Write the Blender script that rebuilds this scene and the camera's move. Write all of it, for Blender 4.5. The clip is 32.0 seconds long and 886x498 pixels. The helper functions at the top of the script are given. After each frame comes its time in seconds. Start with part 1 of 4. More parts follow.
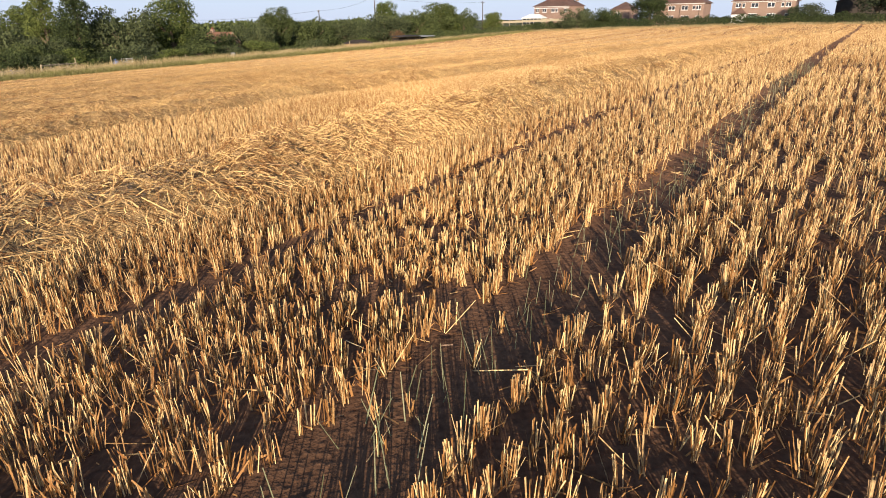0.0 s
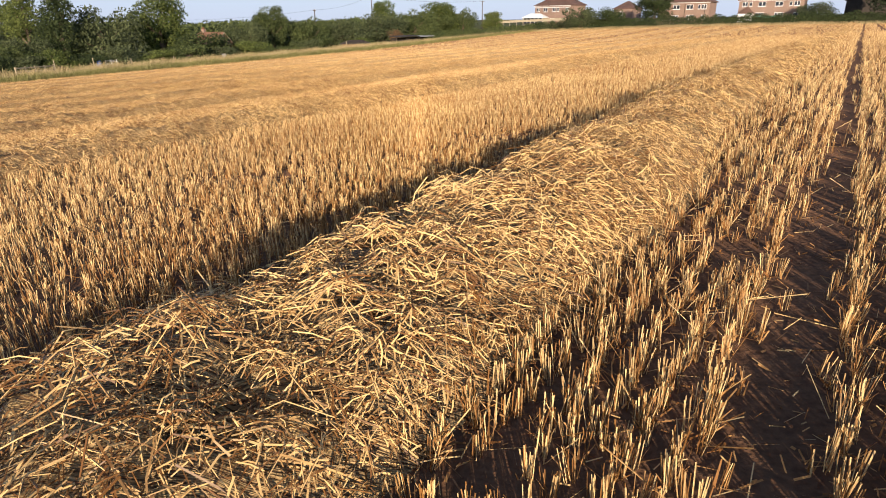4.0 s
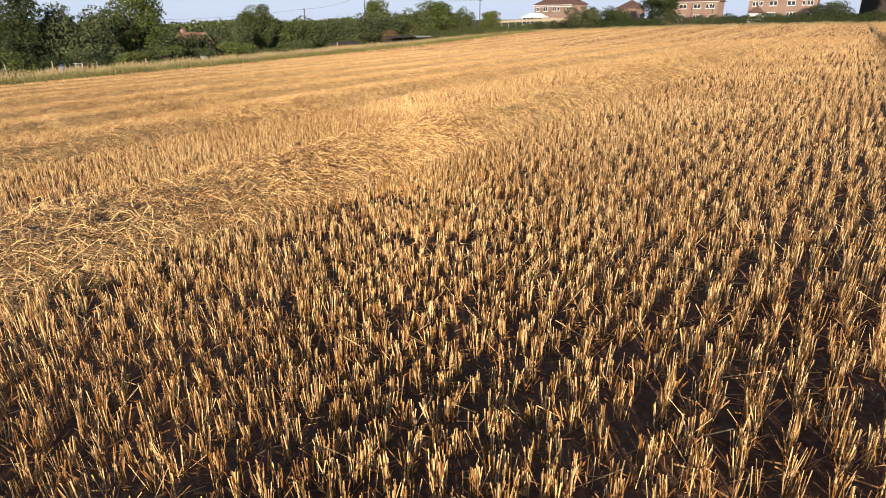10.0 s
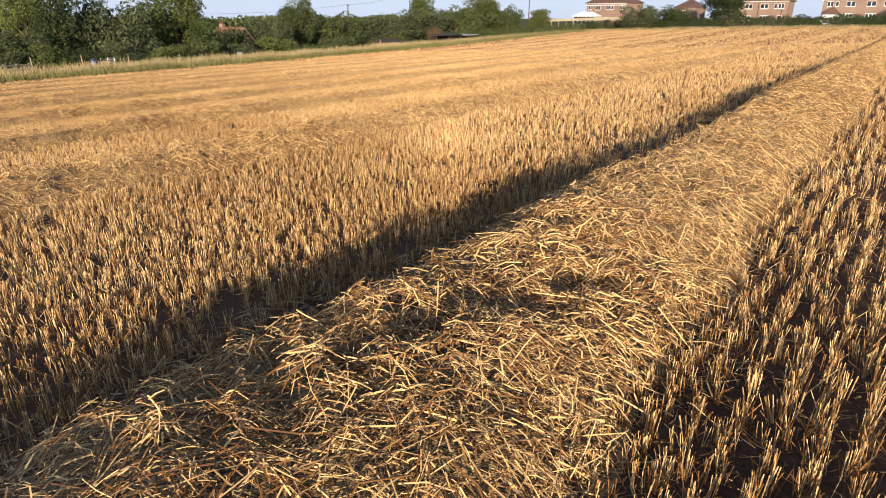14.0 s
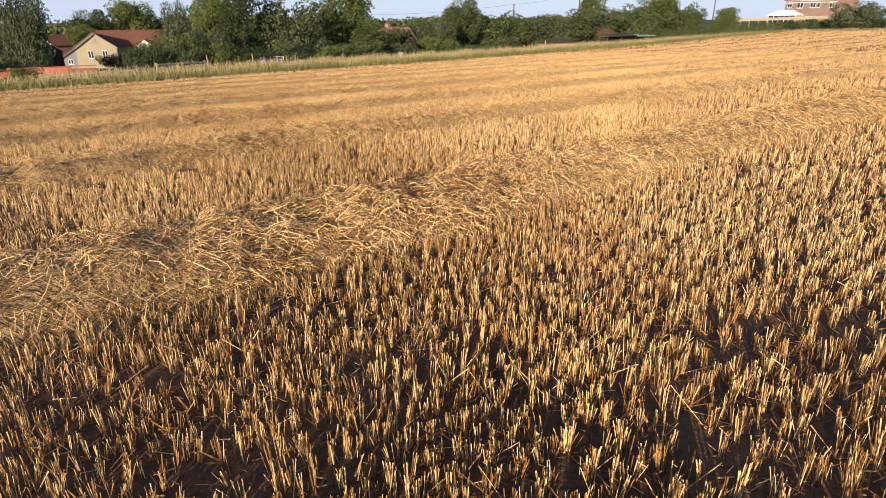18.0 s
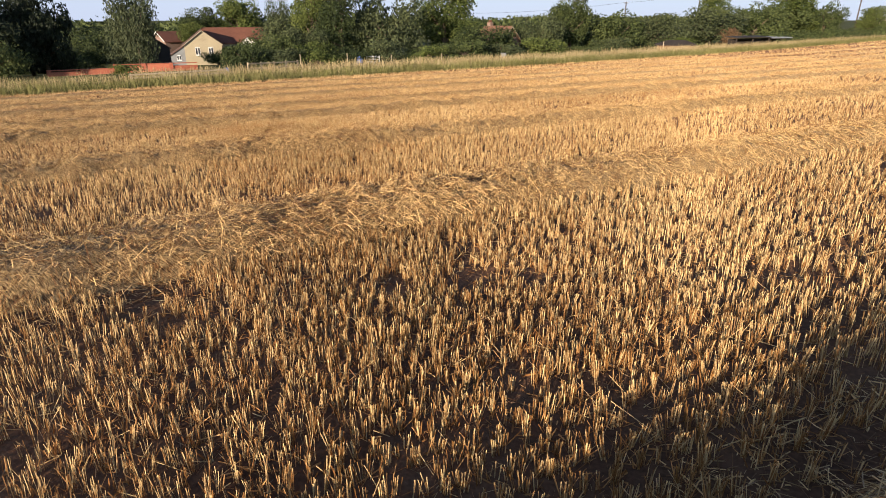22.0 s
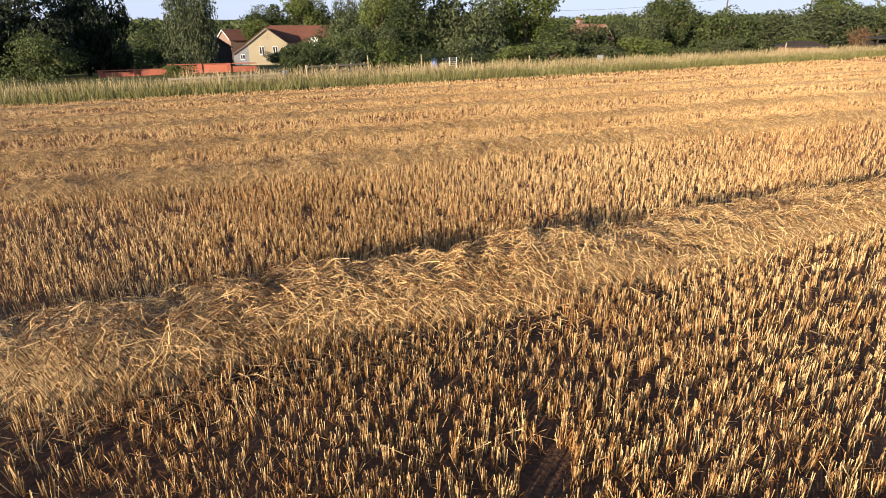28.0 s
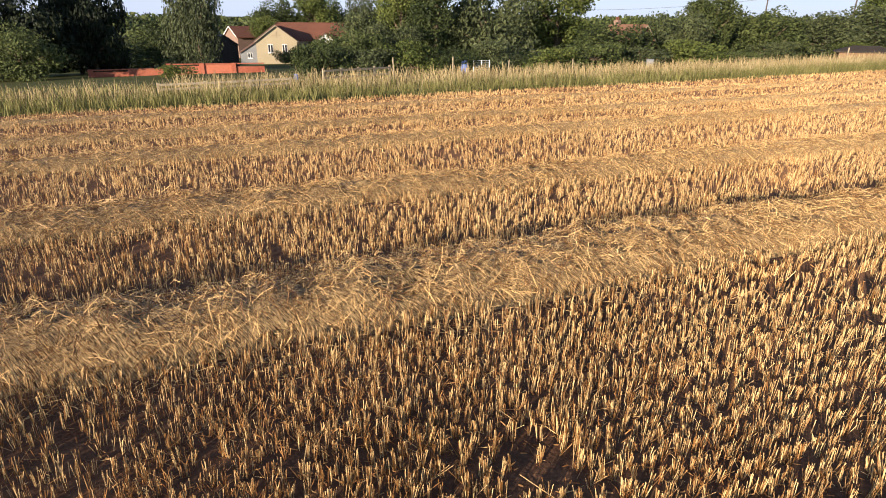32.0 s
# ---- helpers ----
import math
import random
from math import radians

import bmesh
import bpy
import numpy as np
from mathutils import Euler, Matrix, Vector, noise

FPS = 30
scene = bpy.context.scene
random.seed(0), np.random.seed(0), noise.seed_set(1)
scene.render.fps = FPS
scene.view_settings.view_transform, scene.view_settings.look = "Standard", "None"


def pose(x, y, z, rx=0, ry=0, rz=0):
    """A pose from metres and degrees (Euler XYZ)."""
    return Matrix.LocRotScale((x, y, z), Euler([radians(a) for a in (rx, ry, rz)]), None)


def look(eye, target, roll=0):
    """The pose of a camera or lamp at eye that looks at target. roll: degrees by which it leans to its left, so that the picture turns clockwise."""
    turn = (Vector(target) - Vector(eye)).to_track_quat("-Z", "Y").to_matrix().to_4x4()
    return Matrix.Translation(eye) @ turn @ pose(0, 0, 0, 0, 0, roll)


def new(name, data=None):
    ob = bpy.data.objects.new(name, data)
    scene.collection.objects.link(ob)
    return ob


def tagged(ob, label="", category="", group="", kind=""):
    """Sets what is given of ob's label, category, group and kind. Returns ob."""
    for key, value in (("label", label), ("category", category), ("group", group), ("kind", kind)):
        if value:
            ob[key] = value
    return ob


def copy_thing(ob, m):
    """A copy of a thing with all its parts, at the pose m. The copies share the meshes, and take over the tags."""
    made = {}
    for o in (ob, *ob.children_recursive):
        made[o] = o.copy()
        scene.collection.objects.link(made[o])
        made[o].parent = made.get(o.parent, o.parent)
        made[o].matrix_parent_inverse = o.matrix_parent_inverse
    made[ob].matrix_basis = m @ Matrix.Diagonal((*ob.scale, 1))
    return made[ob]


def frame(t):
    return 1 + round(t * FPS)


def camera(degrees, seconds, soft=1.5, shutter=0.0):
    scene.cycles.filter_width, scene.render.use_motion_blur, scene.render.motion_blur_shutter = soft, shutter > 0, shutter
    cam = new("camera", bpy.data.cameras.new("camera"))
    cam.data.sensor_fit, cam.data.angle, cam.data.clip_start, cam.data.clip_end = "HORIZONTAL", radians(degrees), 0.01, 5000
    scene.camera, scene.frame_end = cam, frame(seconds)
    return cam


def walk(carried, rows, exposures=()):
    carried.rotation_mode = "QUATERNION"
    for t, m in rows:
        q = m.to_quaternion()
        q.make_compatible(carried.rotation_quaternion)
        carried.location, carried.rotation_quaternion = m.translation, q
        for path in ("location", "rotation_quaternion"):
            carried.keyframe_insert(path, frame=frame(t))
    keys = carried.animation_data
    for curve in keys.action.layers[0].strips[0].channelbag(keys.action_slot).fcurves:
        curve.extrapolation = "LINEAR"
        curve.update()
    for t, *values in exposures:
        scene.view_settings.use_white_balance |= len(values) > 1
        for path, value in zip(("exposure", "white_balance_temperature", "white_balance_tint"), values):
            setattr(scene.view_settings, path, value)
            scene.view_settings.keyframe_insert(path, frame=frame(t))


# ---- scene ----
cam = camera(74.2, 32.0, soft=1.0)
PATH = [
    (0.0, (0.000, 0.000, 1.250), (0.041, 4.654, -0.577), -0.74),
    (0.5, (-0.081, 0.494, 1.230), (-0.027, 5.149, -0.595), -0.64),
    (1.0, (-0.173, 1.004, 1.214), (-0.108, 5.658, -0.613), -0.54),
    (1.5, (-0.270, 1.526, 1.201), (-0.200, 6.179, -0.628), -0.53),
    (2.0, (-0.381, 2.142, 1.183), (-0.308, 6.796, -0.643), -0.53),
    (2.5, (-0.480, 2.672, 1.177), (-0.403, 7.325, -0.650), -0.53),
    (4.5, (-0.727, 4.535, 1.219), (-0.659, 9.188, -0.610), -0.82),
    (5.0, (-0.804, 5.054, 1.224), (-0.725, 9.707, -0.604), -0.72),
    (5.5, (-0.880, 5.586, 1.216), (-0.797, 10.238, -0.612), -0.72),
    (6.0, (-0.945, 6.130, 1.221), (-0.856, 10.782, -0.610), -0.72),
    (6.5, (-1.009, 6.775, 1.223), (-0.916, 11.428, -0.607), -0.72),
    (7.0, (-1.072, 7.345, 1.214), (-0.976, 11.997, -0.616), -0.71),
    (7.5, (-1.111, 7.914, 1.220), (-1.012, 12.566, -0.610), -0.71),
    (8.0, (-1.149, 8.471, 1.214), (-1.047, 13.122, -0.618), -0.71),
    (8.5, (-1.174, 9.141, 1.192), (-1.066, 13.793, -0.638), -0.71),
    (9.0, (-1.186, 9.723, 1.174), (-1.076, 14.374, -0.657), -0.71),
    (9.5, (-1.185, 10.317, 1.156), (-1.071, 14.969, -0.673), -0.71),
    (10.0, (-1.197, 10.924, 1.137), (-1.078, 15.576, -0.693), -0.71),
    (10.5, (-1.209, 11.632, 1.115), (-1.086, 16.283, -0.717), -0.70),
    (11.0, (-1.234, 12.252, 1.095), (-1.108, 16.902, -0.738), -0.70),
    (11.5, (-1.284, 12.871, 1.073), (-1.154, 17.522, -0.759), -0.70),
    (12.0, (-1.346, 13.516, 1.050), (-1.206, 18.165, -0.786), -0.60),
    (12.5, (-1.435, 14.275, 1.034), (-1.294, 18.923, -0.804), -0.50),
    (13.0, (-1.537, 14.958, 1.032), (-1.458, 19.607, -0.805), -0.43),
    (13.5, (-1.650, 15.641, 1.017), (-1.693, 20.290, -0.824), -0.18),
    (14.0, (-1.777, 16.312, 1.002), (-1.964, 20.957, -0.839), -0.04),
    (14.5, (-1.942, 17.096, 0.993), (-2.278, 21.733, -0.847), 0.00),
    (16.5, (-2.409, 19.547, 0.799), (-3.354, 24.103, -1.032), -0.52),
    (17.0, (-2.642, 20.256, 0.763), (-3.753, 24.775, -1.067), -0.31),
    (17.5, (-2.869, 20.850, 0.708), (-4.131, 25.329, -1.122), -0.29),
    (18.0, (-3.098, 21.445, 0.675), (-4.472, 25.892, -1.151), -0.26),
    (18.5, (-3.372, 22.030, 0.663), (-4.844, 26.446, -1.163), -0.12),
    (19.0, (-3.694, 22.720, 0.644), (-5.270, 27.101, -1.179), -0.09),
    (19.5, (-3.964, 23.284, 0.655), (-5.610, 27.639, -1.169), -0.04),
    (20.0, (-4.274, 23.815, 0.664), (-5.989, 28.144, -1.158), 0.01),
    (20.5, (-4.570, 24.395, 0.651), (-6.363, 28.692, -1.173), 0.06),
    (21.0, (-4.883, 24.948, 0.637), (-6.749, 29.212, -1.191), 0.01),
    (21.5, (-5.201, 25.523, 0.622), (-7.151, 29.748, -1.208), -0.04),
    (22.0, (-5.583, 26.175, 0.600), (-7.628, 30.355, -1.231), -0.01),
    (22.5, (-5.945, 26.740, 0.583), (-8.071, 30.879, -1.247), 0.02),
    (23.0, (-6.302, 27.283, 0.566), (-8.500, 31.384, -1.264), 0.06),
    (23.5, (-6.664, 27.848, 0.549), (-8.932, 31.911, -1.280), 0.11),
    (24.0, (-7.112, 28.485, 0.523), (-9.444, 32.512, -1.306), 0.06),
    (24.5, (-7.542, 29.035, 0.525), (-9.901, 33.045, -1.306), 0.04),
    (25.0, (-7.988, 29.558, 0.526), (-10.365, 33.556, -1.308), 0.12),
    (25.5, (-8.432, 30.080, 0.504), (-10.830, 34.067, -1.329), 0.10),
    (27.5, (-10.561, 32.295, 0.347), (-13.020, 36.242, -1.488), -0.04),
    (28.0, (-11.098, 32.819, 0.319), (-13.564, 36.762, -1.515), 0.05),
    (28.5, (-11.766, 33.405, 0.282), (-14.237, 37.345, -1.553), 0.15),
    (29.0, (-12.348, 33.919, 0.274), (-14.821, 37.858, -1.563), 0.24),
    (29.5, (-12.935, 34.455, 0.243), (-15.412, 38.391, -1.595), 0.33),
    (30.0, (-13.518, 34.970, 0.236), (-15.983, 38.911, -1.605), 0.34),
    (30.5, (-14.196, 35.600, 0.218), (-16.670, 39.538, -1.621), 0.43),
    (31.0, (-14.784, 36.137, 0.210), (-17.268, 40.066, -1.632), 0.52),
    (31.5, (-15.389, 36.646, 0.201), (-17.880, 40.570, -1.642), 0.60),
    (32.0, (-15.970, 37.160, 0.171), (-18.473, 41.077, -1.669), 0.69),
]
walk(cam, [(t, look(eye, target, roll)) for t, eye, target, roll in PATH],
     exposures=[(0.0, 0.76), (7.0, 0.66), (14.0, 0.76), (21.0, 0.76), (24.0, 0.83), (28.0, 0.90), (32.0, 0.92)])

# ---- light: a low evening sun behind the camera, clear sky ----
SUN_YAW, SUN_EL = 1.5, 10.7
away = Vector((-math.sin(radians(SUN_YAW)) * math.cos(radians(SUN_EL)),
               math.cos(radians(SUN_YAW)) * math.cos(radians(SUN_EL)), -math.sin(radians(SUN_EL))))
sun = new("sun", bpy.data.lights.new("sun", "SUN"))
sun.data.energy, sun.data.angle, sun.data.color = 5.0, radians(0.53), (1.0, 0.84, 0.65)
sun.matrix_world = look((0, 0, 60), Vector((0, 0, 60)) + away)
world = bpy.data.worlds.new("sky")
scene.world = world
world.use_nodes = True
wt = world.node_tree
wt.nodes.clear()
sky = wt.nodes.new("ShaderNodeTexSky")
sky.sky_type, sky.sun_disc = "NISHITA", False
sky.sun_elevation, sky.sun_rotation = radians(SUN_EL), radians(180 + SUN_YAW)
sky.air_density, sky.dust_density, sky.ozone_density = 1.0, 0.3, 4.0
wbg = wt.nodes.new("ShaderNodeBackground")
wbg.inputs["Strength"].default_value = 0.095
wout = wt.nodes.new("ShaderNodeOutputWorld")
haze = wt.nodes.new("ShaderNodeMix")
haze.data_type = "RGBA"
haze.inputs["B"].default_value = (4.15, 4.75, 6.45, 1)
facing, split, climb = wt.nodes.new("ShaderNodeTexCoord"), wt.nodes.new("ShaderNodeSeparateXYZ"), wt.nodes.new("ShaderNodeMapRange")
wt.links.new(facing.outputs["Generated"], split.inputs[0])
wt.links.new(split.outputs["Z"], climb.inputs["Value"])
climb.inputs["From Max"].default_value, climb.inputs["To Min"].default_value, climb.inputs["To Max"].default_value = 0.55, 0.82, 0.12
wt.links.new(climb.outputs[0], haze.inputs["Factor"])
wt.links.new(sky.outputs[0], haze.inputs["A"])
wt.links.new(haze.outputs["Result"], wbg.inputs["Color"])
wt.links.new(wbg.outputs[0], wout.inputs["Surface"])

# ---- materials ----


def material(name, base, rough=0.8, spread=0.25, scale=8.0, fine=60.0, bump=0.0, island=0.0, obj=0.0,
             translucent=0.0, second=None, coord="Object", spec=0.3, metal=0.0, bias=0.0, matt=0.0):
    """A principled surface with colour variation at two scales, by island or object, relief and a little light let through."""
    m = bpy.data.materials.new(name)
    m.use_nodes = True
    t = m.node_tree
    t.nodes.clear()
    nd, ln = t.nodes.new, t.links.new
    out, bsdf = nd("ShaderNodeOutputMaterial"), nd("ShaderNodeBsdfPrincipled")
    tc = nd("ShaderNodeTexCoord")
    n1, n2 = nd("ShaderNodeTexNoise"), nd("ShaderNodeTexNoise")
    n1.inputs["Scale"].default_value, n1.inputs["Detail"].default_value = scale, 4
    n2.inputs["Scale"].default_value, n2.inputs["Detail"].default_value = fine, 3
    for n in (n1, n2):
        ln(tc.outputs[coord], n.inputs["Vector"])
    add = nd("ShaderNodeMath")
    add.operation = "ADD"
    ln(n1.outputs["Fac"], add.inputs[0])
    ln(n2.outputs["Fac"], add.inputs[1])
    val = add.outputs[0]
    for kind, amount in (("island", island), ("obj", obj)):
        if amount:
            src = nd("ShaderNodeNewGeometry").outputs["Random Per Island"] if kind == "island" else nd("ShaderNodeObjectInfo").outputs["Random"]
            mad = nd("ShaderNodeMath")
            mad.operation = "MULTIPLY_ADD"
            ln(src, mad.inputs[0])
            mad.inputs[1].default_value = amount
            ln(val, mad.inputs[2])
            sub = nd("ShaderNodeMath")
            sub.operation = "SUBTRACT"
            ln(mad.outputs[0], sub.inputs[0])
            sub.inputs[1].default_value = amount / 2 + bias
            val = sub.outputs[0]
    ramp = nd("ShaderNodeMapRange")
    ramp.inputs["From Min"].default_value, ramp.inputs["From Max"].default_value = 0.55, 1.45
    ln(val, ramp.inputs["Value"])
    mix = nd("ShaderNodeMix")
    mix.data_type = "RGBA"
    other = second or [min(1, c * (1 + spread)) for c in base]
    mix.inputs["A"].default_value = (*[c * (1 - spread) for c in base], 1)
    mix.inputs["B"].default_value = (*other, 1)
    ln(ramp.outputs[0], mix.inputs["Factor"])
    ln(mix.outputs["Result"], bsdf.inputs["Base Color"])
    bsdf.inputs["Roughness"].default_value, bsdf.inputs["Metallic"].default_value = rough, metal
    bsdf.inputs["Specular IOR Level"].default_value = spec
    bsdf.inputs["Diffuse Roughness"].default_value = matt
    if bump:
        bp = nd("ShaderNodeBump")
        bp.inputs["Strength"].default_value, bp.inputs["Distance"].default_value = 0.8, bump
        ln(val, bp.inputs["Height"])
        ln(bp.outputs[0], bsdf.inputs["Normal"])
    if translucent:
        tl, ms = nd("ShaderNodeBsdfTranslucent"), nd("ShaderNodeMixShader")
        ln(mix.outputs["Result"], tl.inputs["Color"])
        ms.inputs[0].default_value = translucent
        ln(bsdf.outputs[0], ms.inputs[1])
        ln(tl.outputs[0], ms.inputs[2])
        ln(ms.outputs[0], out.inputs["Surface"])
    else:
        ln(bsdf.outputs[0], out.inputs["Surface"])
    return m


def litter(name, hollow_shade, pale):
    """Matted straw: fibres lying in five directions over one another, the shade in the hollows between them painted
    dark.
    """
    m = bpy.data.materials.new(name)
    m.use_nodes = True
    t = m.node_tree
    t.nodes.clear()
    nd, ln = t.nodes.new, t.links.new
    out, bsdf, tc = nd("ShaderNodeOutputMaterial"), nd("ShaderNodeBsdfPrincipled"), nd("ShaderNodeTexCoord")
    bend = nd("ShaderNodeTexNoise")
    bend.inputs["Scale"].default_value = 2.2
    ln(tc.outputs["Object"], bend.inputs["Vector"])
    push = nd("ShaderNodeVectorMath")
    push.operation = "MULTIPLY_ADD"
    ln(bend.outputs["Color"], push.inputs[0])
    push.inputs[1].default_value = (0.05, 0.05, 0.05)
    ln(tc.outputs["Object"], push.inputs[2])
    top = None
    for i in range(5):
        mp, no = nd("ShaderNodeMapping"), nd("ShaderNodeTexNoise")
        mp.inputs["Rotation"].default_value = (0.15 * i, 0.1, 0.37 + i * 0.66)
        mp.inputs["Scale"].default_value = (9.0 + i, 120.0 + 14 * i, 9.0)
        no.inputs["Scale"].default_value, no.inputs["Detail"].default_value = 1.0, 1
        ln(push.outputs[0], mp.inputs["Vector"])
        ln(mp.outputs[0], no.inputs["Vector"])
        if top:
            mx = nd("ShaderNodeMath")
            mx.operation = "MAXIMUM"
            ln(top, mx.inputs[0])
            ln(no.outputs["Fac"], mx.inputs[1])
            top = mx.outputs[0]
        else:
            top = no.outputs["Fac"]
    # low fibre values take the dark colour, which paints shade into the gaps
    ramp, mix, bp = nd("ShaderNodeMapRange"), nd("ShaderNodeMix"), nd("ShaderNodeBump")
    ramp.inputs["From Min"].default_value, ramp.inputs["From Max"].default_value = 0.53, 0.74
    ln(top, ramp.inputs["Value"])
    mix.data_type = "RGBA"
    mix.inputs["A"].default_value, mix.inputs["B"].default_value = (*hollow_shade, 1), (*pale, 1)
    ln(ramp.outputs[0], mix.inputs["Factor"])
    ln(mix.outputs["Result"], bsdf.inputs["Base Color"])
    bsdf.inputs["Roughness"].default_value, bsdf.inputs["Specular IOR Level"].default_value = 0.65, 0.25
    bsdf.inputs["Diffuse Roughness"].default_value = 1.0
    bp.inputs["Strength"].default_value, bp.inputs["Distance"].default_value = 0.9, 0.03
    ln(top, bp.inputs["Height"])
    ln(bp.outputs[0], bsdf.inputs["Normal"])
    ln(bsdf.outputs[0], out.inputs["Surface"])
    return m


SOIL = material("soil", (0.105, 0.052, 0.031), 0.95, 0.4, 1.3, 34.0, bump=0.012, second=(0.215, 0.115, 0.065), spec=0.1, matt=1.0)
MEADOW = material("rough_meadow", (0.06, 0.075, 0.022), 0.95, 0.4, 0.15, 2.0, second=(0.16, 0.15, 0.05), spec=0.1)
STUBBLE = material("stubble_straw", (0.385, 0.178, 0.05), 0.55, 0.25, 0.25, 42.0, island=1.5, bias=0.08, second=(0.80, 0.59, 0.29), translucent=0.12, spec=0.35, matt=1.0)
STRAW = material("loose_straw", (0.29, 0.13, 0.04), 0.5, 0.3, 0.9, 14.0, island=1.6, bias=0.08, second=(0.82, 0.57, 0.255), translucent=0.1, spec=0.4, matt=1.0)
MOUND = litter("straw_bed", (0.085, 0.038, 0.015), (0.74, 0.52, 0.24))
SHEATH = material("dry_leaf_sheath", (0.40, 0.175, 0.055), 0.75, 0.3, 0.4, 11.0, island=1.2, second=(0.62, 0.34, 0.13), translucent=0.25, spec=0.2)
WEED = material("weeds", (0.20, 0.22, 0.11), 0.7, 0.3, 0.3, 3.0, island=0.9, second=(0.36, 0.34, 0.2), translucent=0.2)
GRASS = material("verge_grass", (0.165, 0.16, 0.045), 0.7, 0.3, 0.3, 3.0, island=0.9, second=(0.31, 0.285, 0.10), translucent=0.25)
HAY = material("seeding_grass", (0.33, 0.24, 0.11), 0.7, 0.3, 0.3, 3.0, island=1.0, second=(0.54, 0.425, 0.225), translucent=0.2)
LEAF = material("leaves", (0.042, 0.063, 0.02), 0.65, 0.4, 0.5, 4.0, island=0.9, obj=0.7, second=(0.115, 0.138, 0.045), translucent=0.2, spec=0.25)
LEAF_LIGHT = material("pale_leaves", (0.065, 0.095, 0.022), 0.65, 0.35, 0.5, 4.0, island=0.9, obj=0.4, second=(0.165, 0.19, 0.05), translucent=0.25, spec=0.25)
LEAF_DARK = material("dark_leaves", (0.014, 0.022, 0.012), 0.6, 0.4, 0.5, 4.0, island=0.8, obj=0.3, second=(0.035, 0.045, 0.022), translucent=0.1, spec=0.2)
LEAF_GREY = material("grey_leaves", (0.055, 0.07, 0.03), 0.65, 0.35, 0.5, 4.0, island=0.9, second=(0.12, 0.14, 0.06), translucent=0.2, spec=0.25)
LEAF_BIRCH = material("birch_leaves", (0.055, 0.07, 0.032), 0.65, 0.35, 0.5, 4.0, island=0.9, second=(0.115, 0.135, 0.065), translucent=0.25, spec=0.25)
LEAF_RUST = material("rusty_leaves", (0.13, 0.075, 0.04), 0.7, 0.35, 0.5, 4.0, island=0.9, second=(0.21, 0.13, 0.07), translucent=0.2, spec=0.2)
TILE_OLD = material("old_orange_tile", (0.17, 0.085, 0.055), 0.8, 0.3, 0.5, 7.0, second=(0.26, 0.14, 0.09))
BARK = material("bark", (0.12, 0.09, 0.06), 0.9, 0.4, 2.0, 20.0, bump=0.02)
BRICK = material("red_brick", (0.245, 0.155, 0.12), 0.85, 0.25, 0.6, 9.0, second=(0.33, 0.225, 0.175))
WALLBRICK = material("orange_brick", (0.34, 0.085, 0.05), 0.85, 0.3, 0.5, 7.0, second=(0.45, 0.15, 0.09), obj=0.5)
TILE = material("roof_tile", (0.12, 0.072, 0.057), 0.8, 0.35, 0.5, 7.0, second=(0.20, 0.115, 0.085))
TILE_RED = material("red_roof_tile", (0.15, 0.055, 0.036), 0.8, 0.35, 0.5, 7.0, second=(0.22, 0.095, 0.06))
RENDER_CREAM = material("cream_render", (0.38, 0.32, 0.215), 0.85, 0.2, 0.6, 8.0)
WHITE = material("white_paint", (0.78, 0.77, 0.74), 0.5, 0.06, 1.0, 12.0)
DARKWOOD = material("dark_wood", (0.045, 0.035, 0.028), 0.85, 0.4, 1.0, 12.0)
WOOD = material("weathered_wood", (0.34, 0.27, 0.17), 0.85, 0.3, 1.0, 14.0, second=(0.48, 0.40, 0.28))
POLE = material("pole_wood", (0.10, 0.08, 0.065), 0.85, 0.3, 1.0, 14.0)
BLUE = material("blue_plastic", (0.10, 0.17, 0.45), 0.4, 0.15, 1.0, 9.0)
GREENSHED = material("green_panel", (0.22, 0.50, 0.36), 0.6, 0.1, 1.0, 9.0)
METAL = material("galvanised_metal", (0.55, 0.55, 0.55), 0.45, 0.1, 1.0, 9.0, metal=0.6)
RUST = material("rusty_metal", (0.24, 0.14, 0.08), 0.8, 0.3, 1.0, 9.0)
GLASS = material("window_glass", (0.03, 0.035, 0.045), 0.08, 0.2, 1.0, 9.0, spec=0.8)
STONEGREY = material("grey_plastic_and_shade", (0.22, 0.225, 0.23), 0.7, 0.15, 1.0, 12.0)
FENCEBOARD = material("pale_boards", (0.36, 0.30, 0.20), 0.85, 0.2, 1.0, 12.0, second=(0.46, 0.39, 0.28))

# ---- the plan: s runs along the drilled rows, n across them ----
ROWDIR = (math.sin(radians(35)), math.cos(radians(35)))
CROSS = (-ROWDIR[1], ROWDIR[0])
COEF = (-0.0016, -3.1067, 0.8856, -1.7754, -0.5926, -1.6129, 1.3553, 1.2602, 0.6977, 0.7581, 0.1300, -0.4716, -0.3525, -0.0295, -0.1151)
POWERS = ((0, 0), (1, 0), (0, 1), (2, 0), (1, 1), (0, 2), (3, 0), (2, 1), (1, 2), (0, 3), (4, 0), (3, 1), (2, 2), (1, 3), (0, 4))
WINDROWS = ((4.78, 0.92, 0.35), (12.55, 1.2, 0.355), (19.76, 1.05, 0.35), (25.95, 1.12, 0.33), (32.67, 1.04, 0.335), (39.82, 1.04, 0.34), (44.3, 0.95, 0.27),
            (50.0, 0.95, 0.23), (54.0, 0.85, 0.18), (58.4, 0.75, 0.14))
TRACKS = (1.05, 2.85)
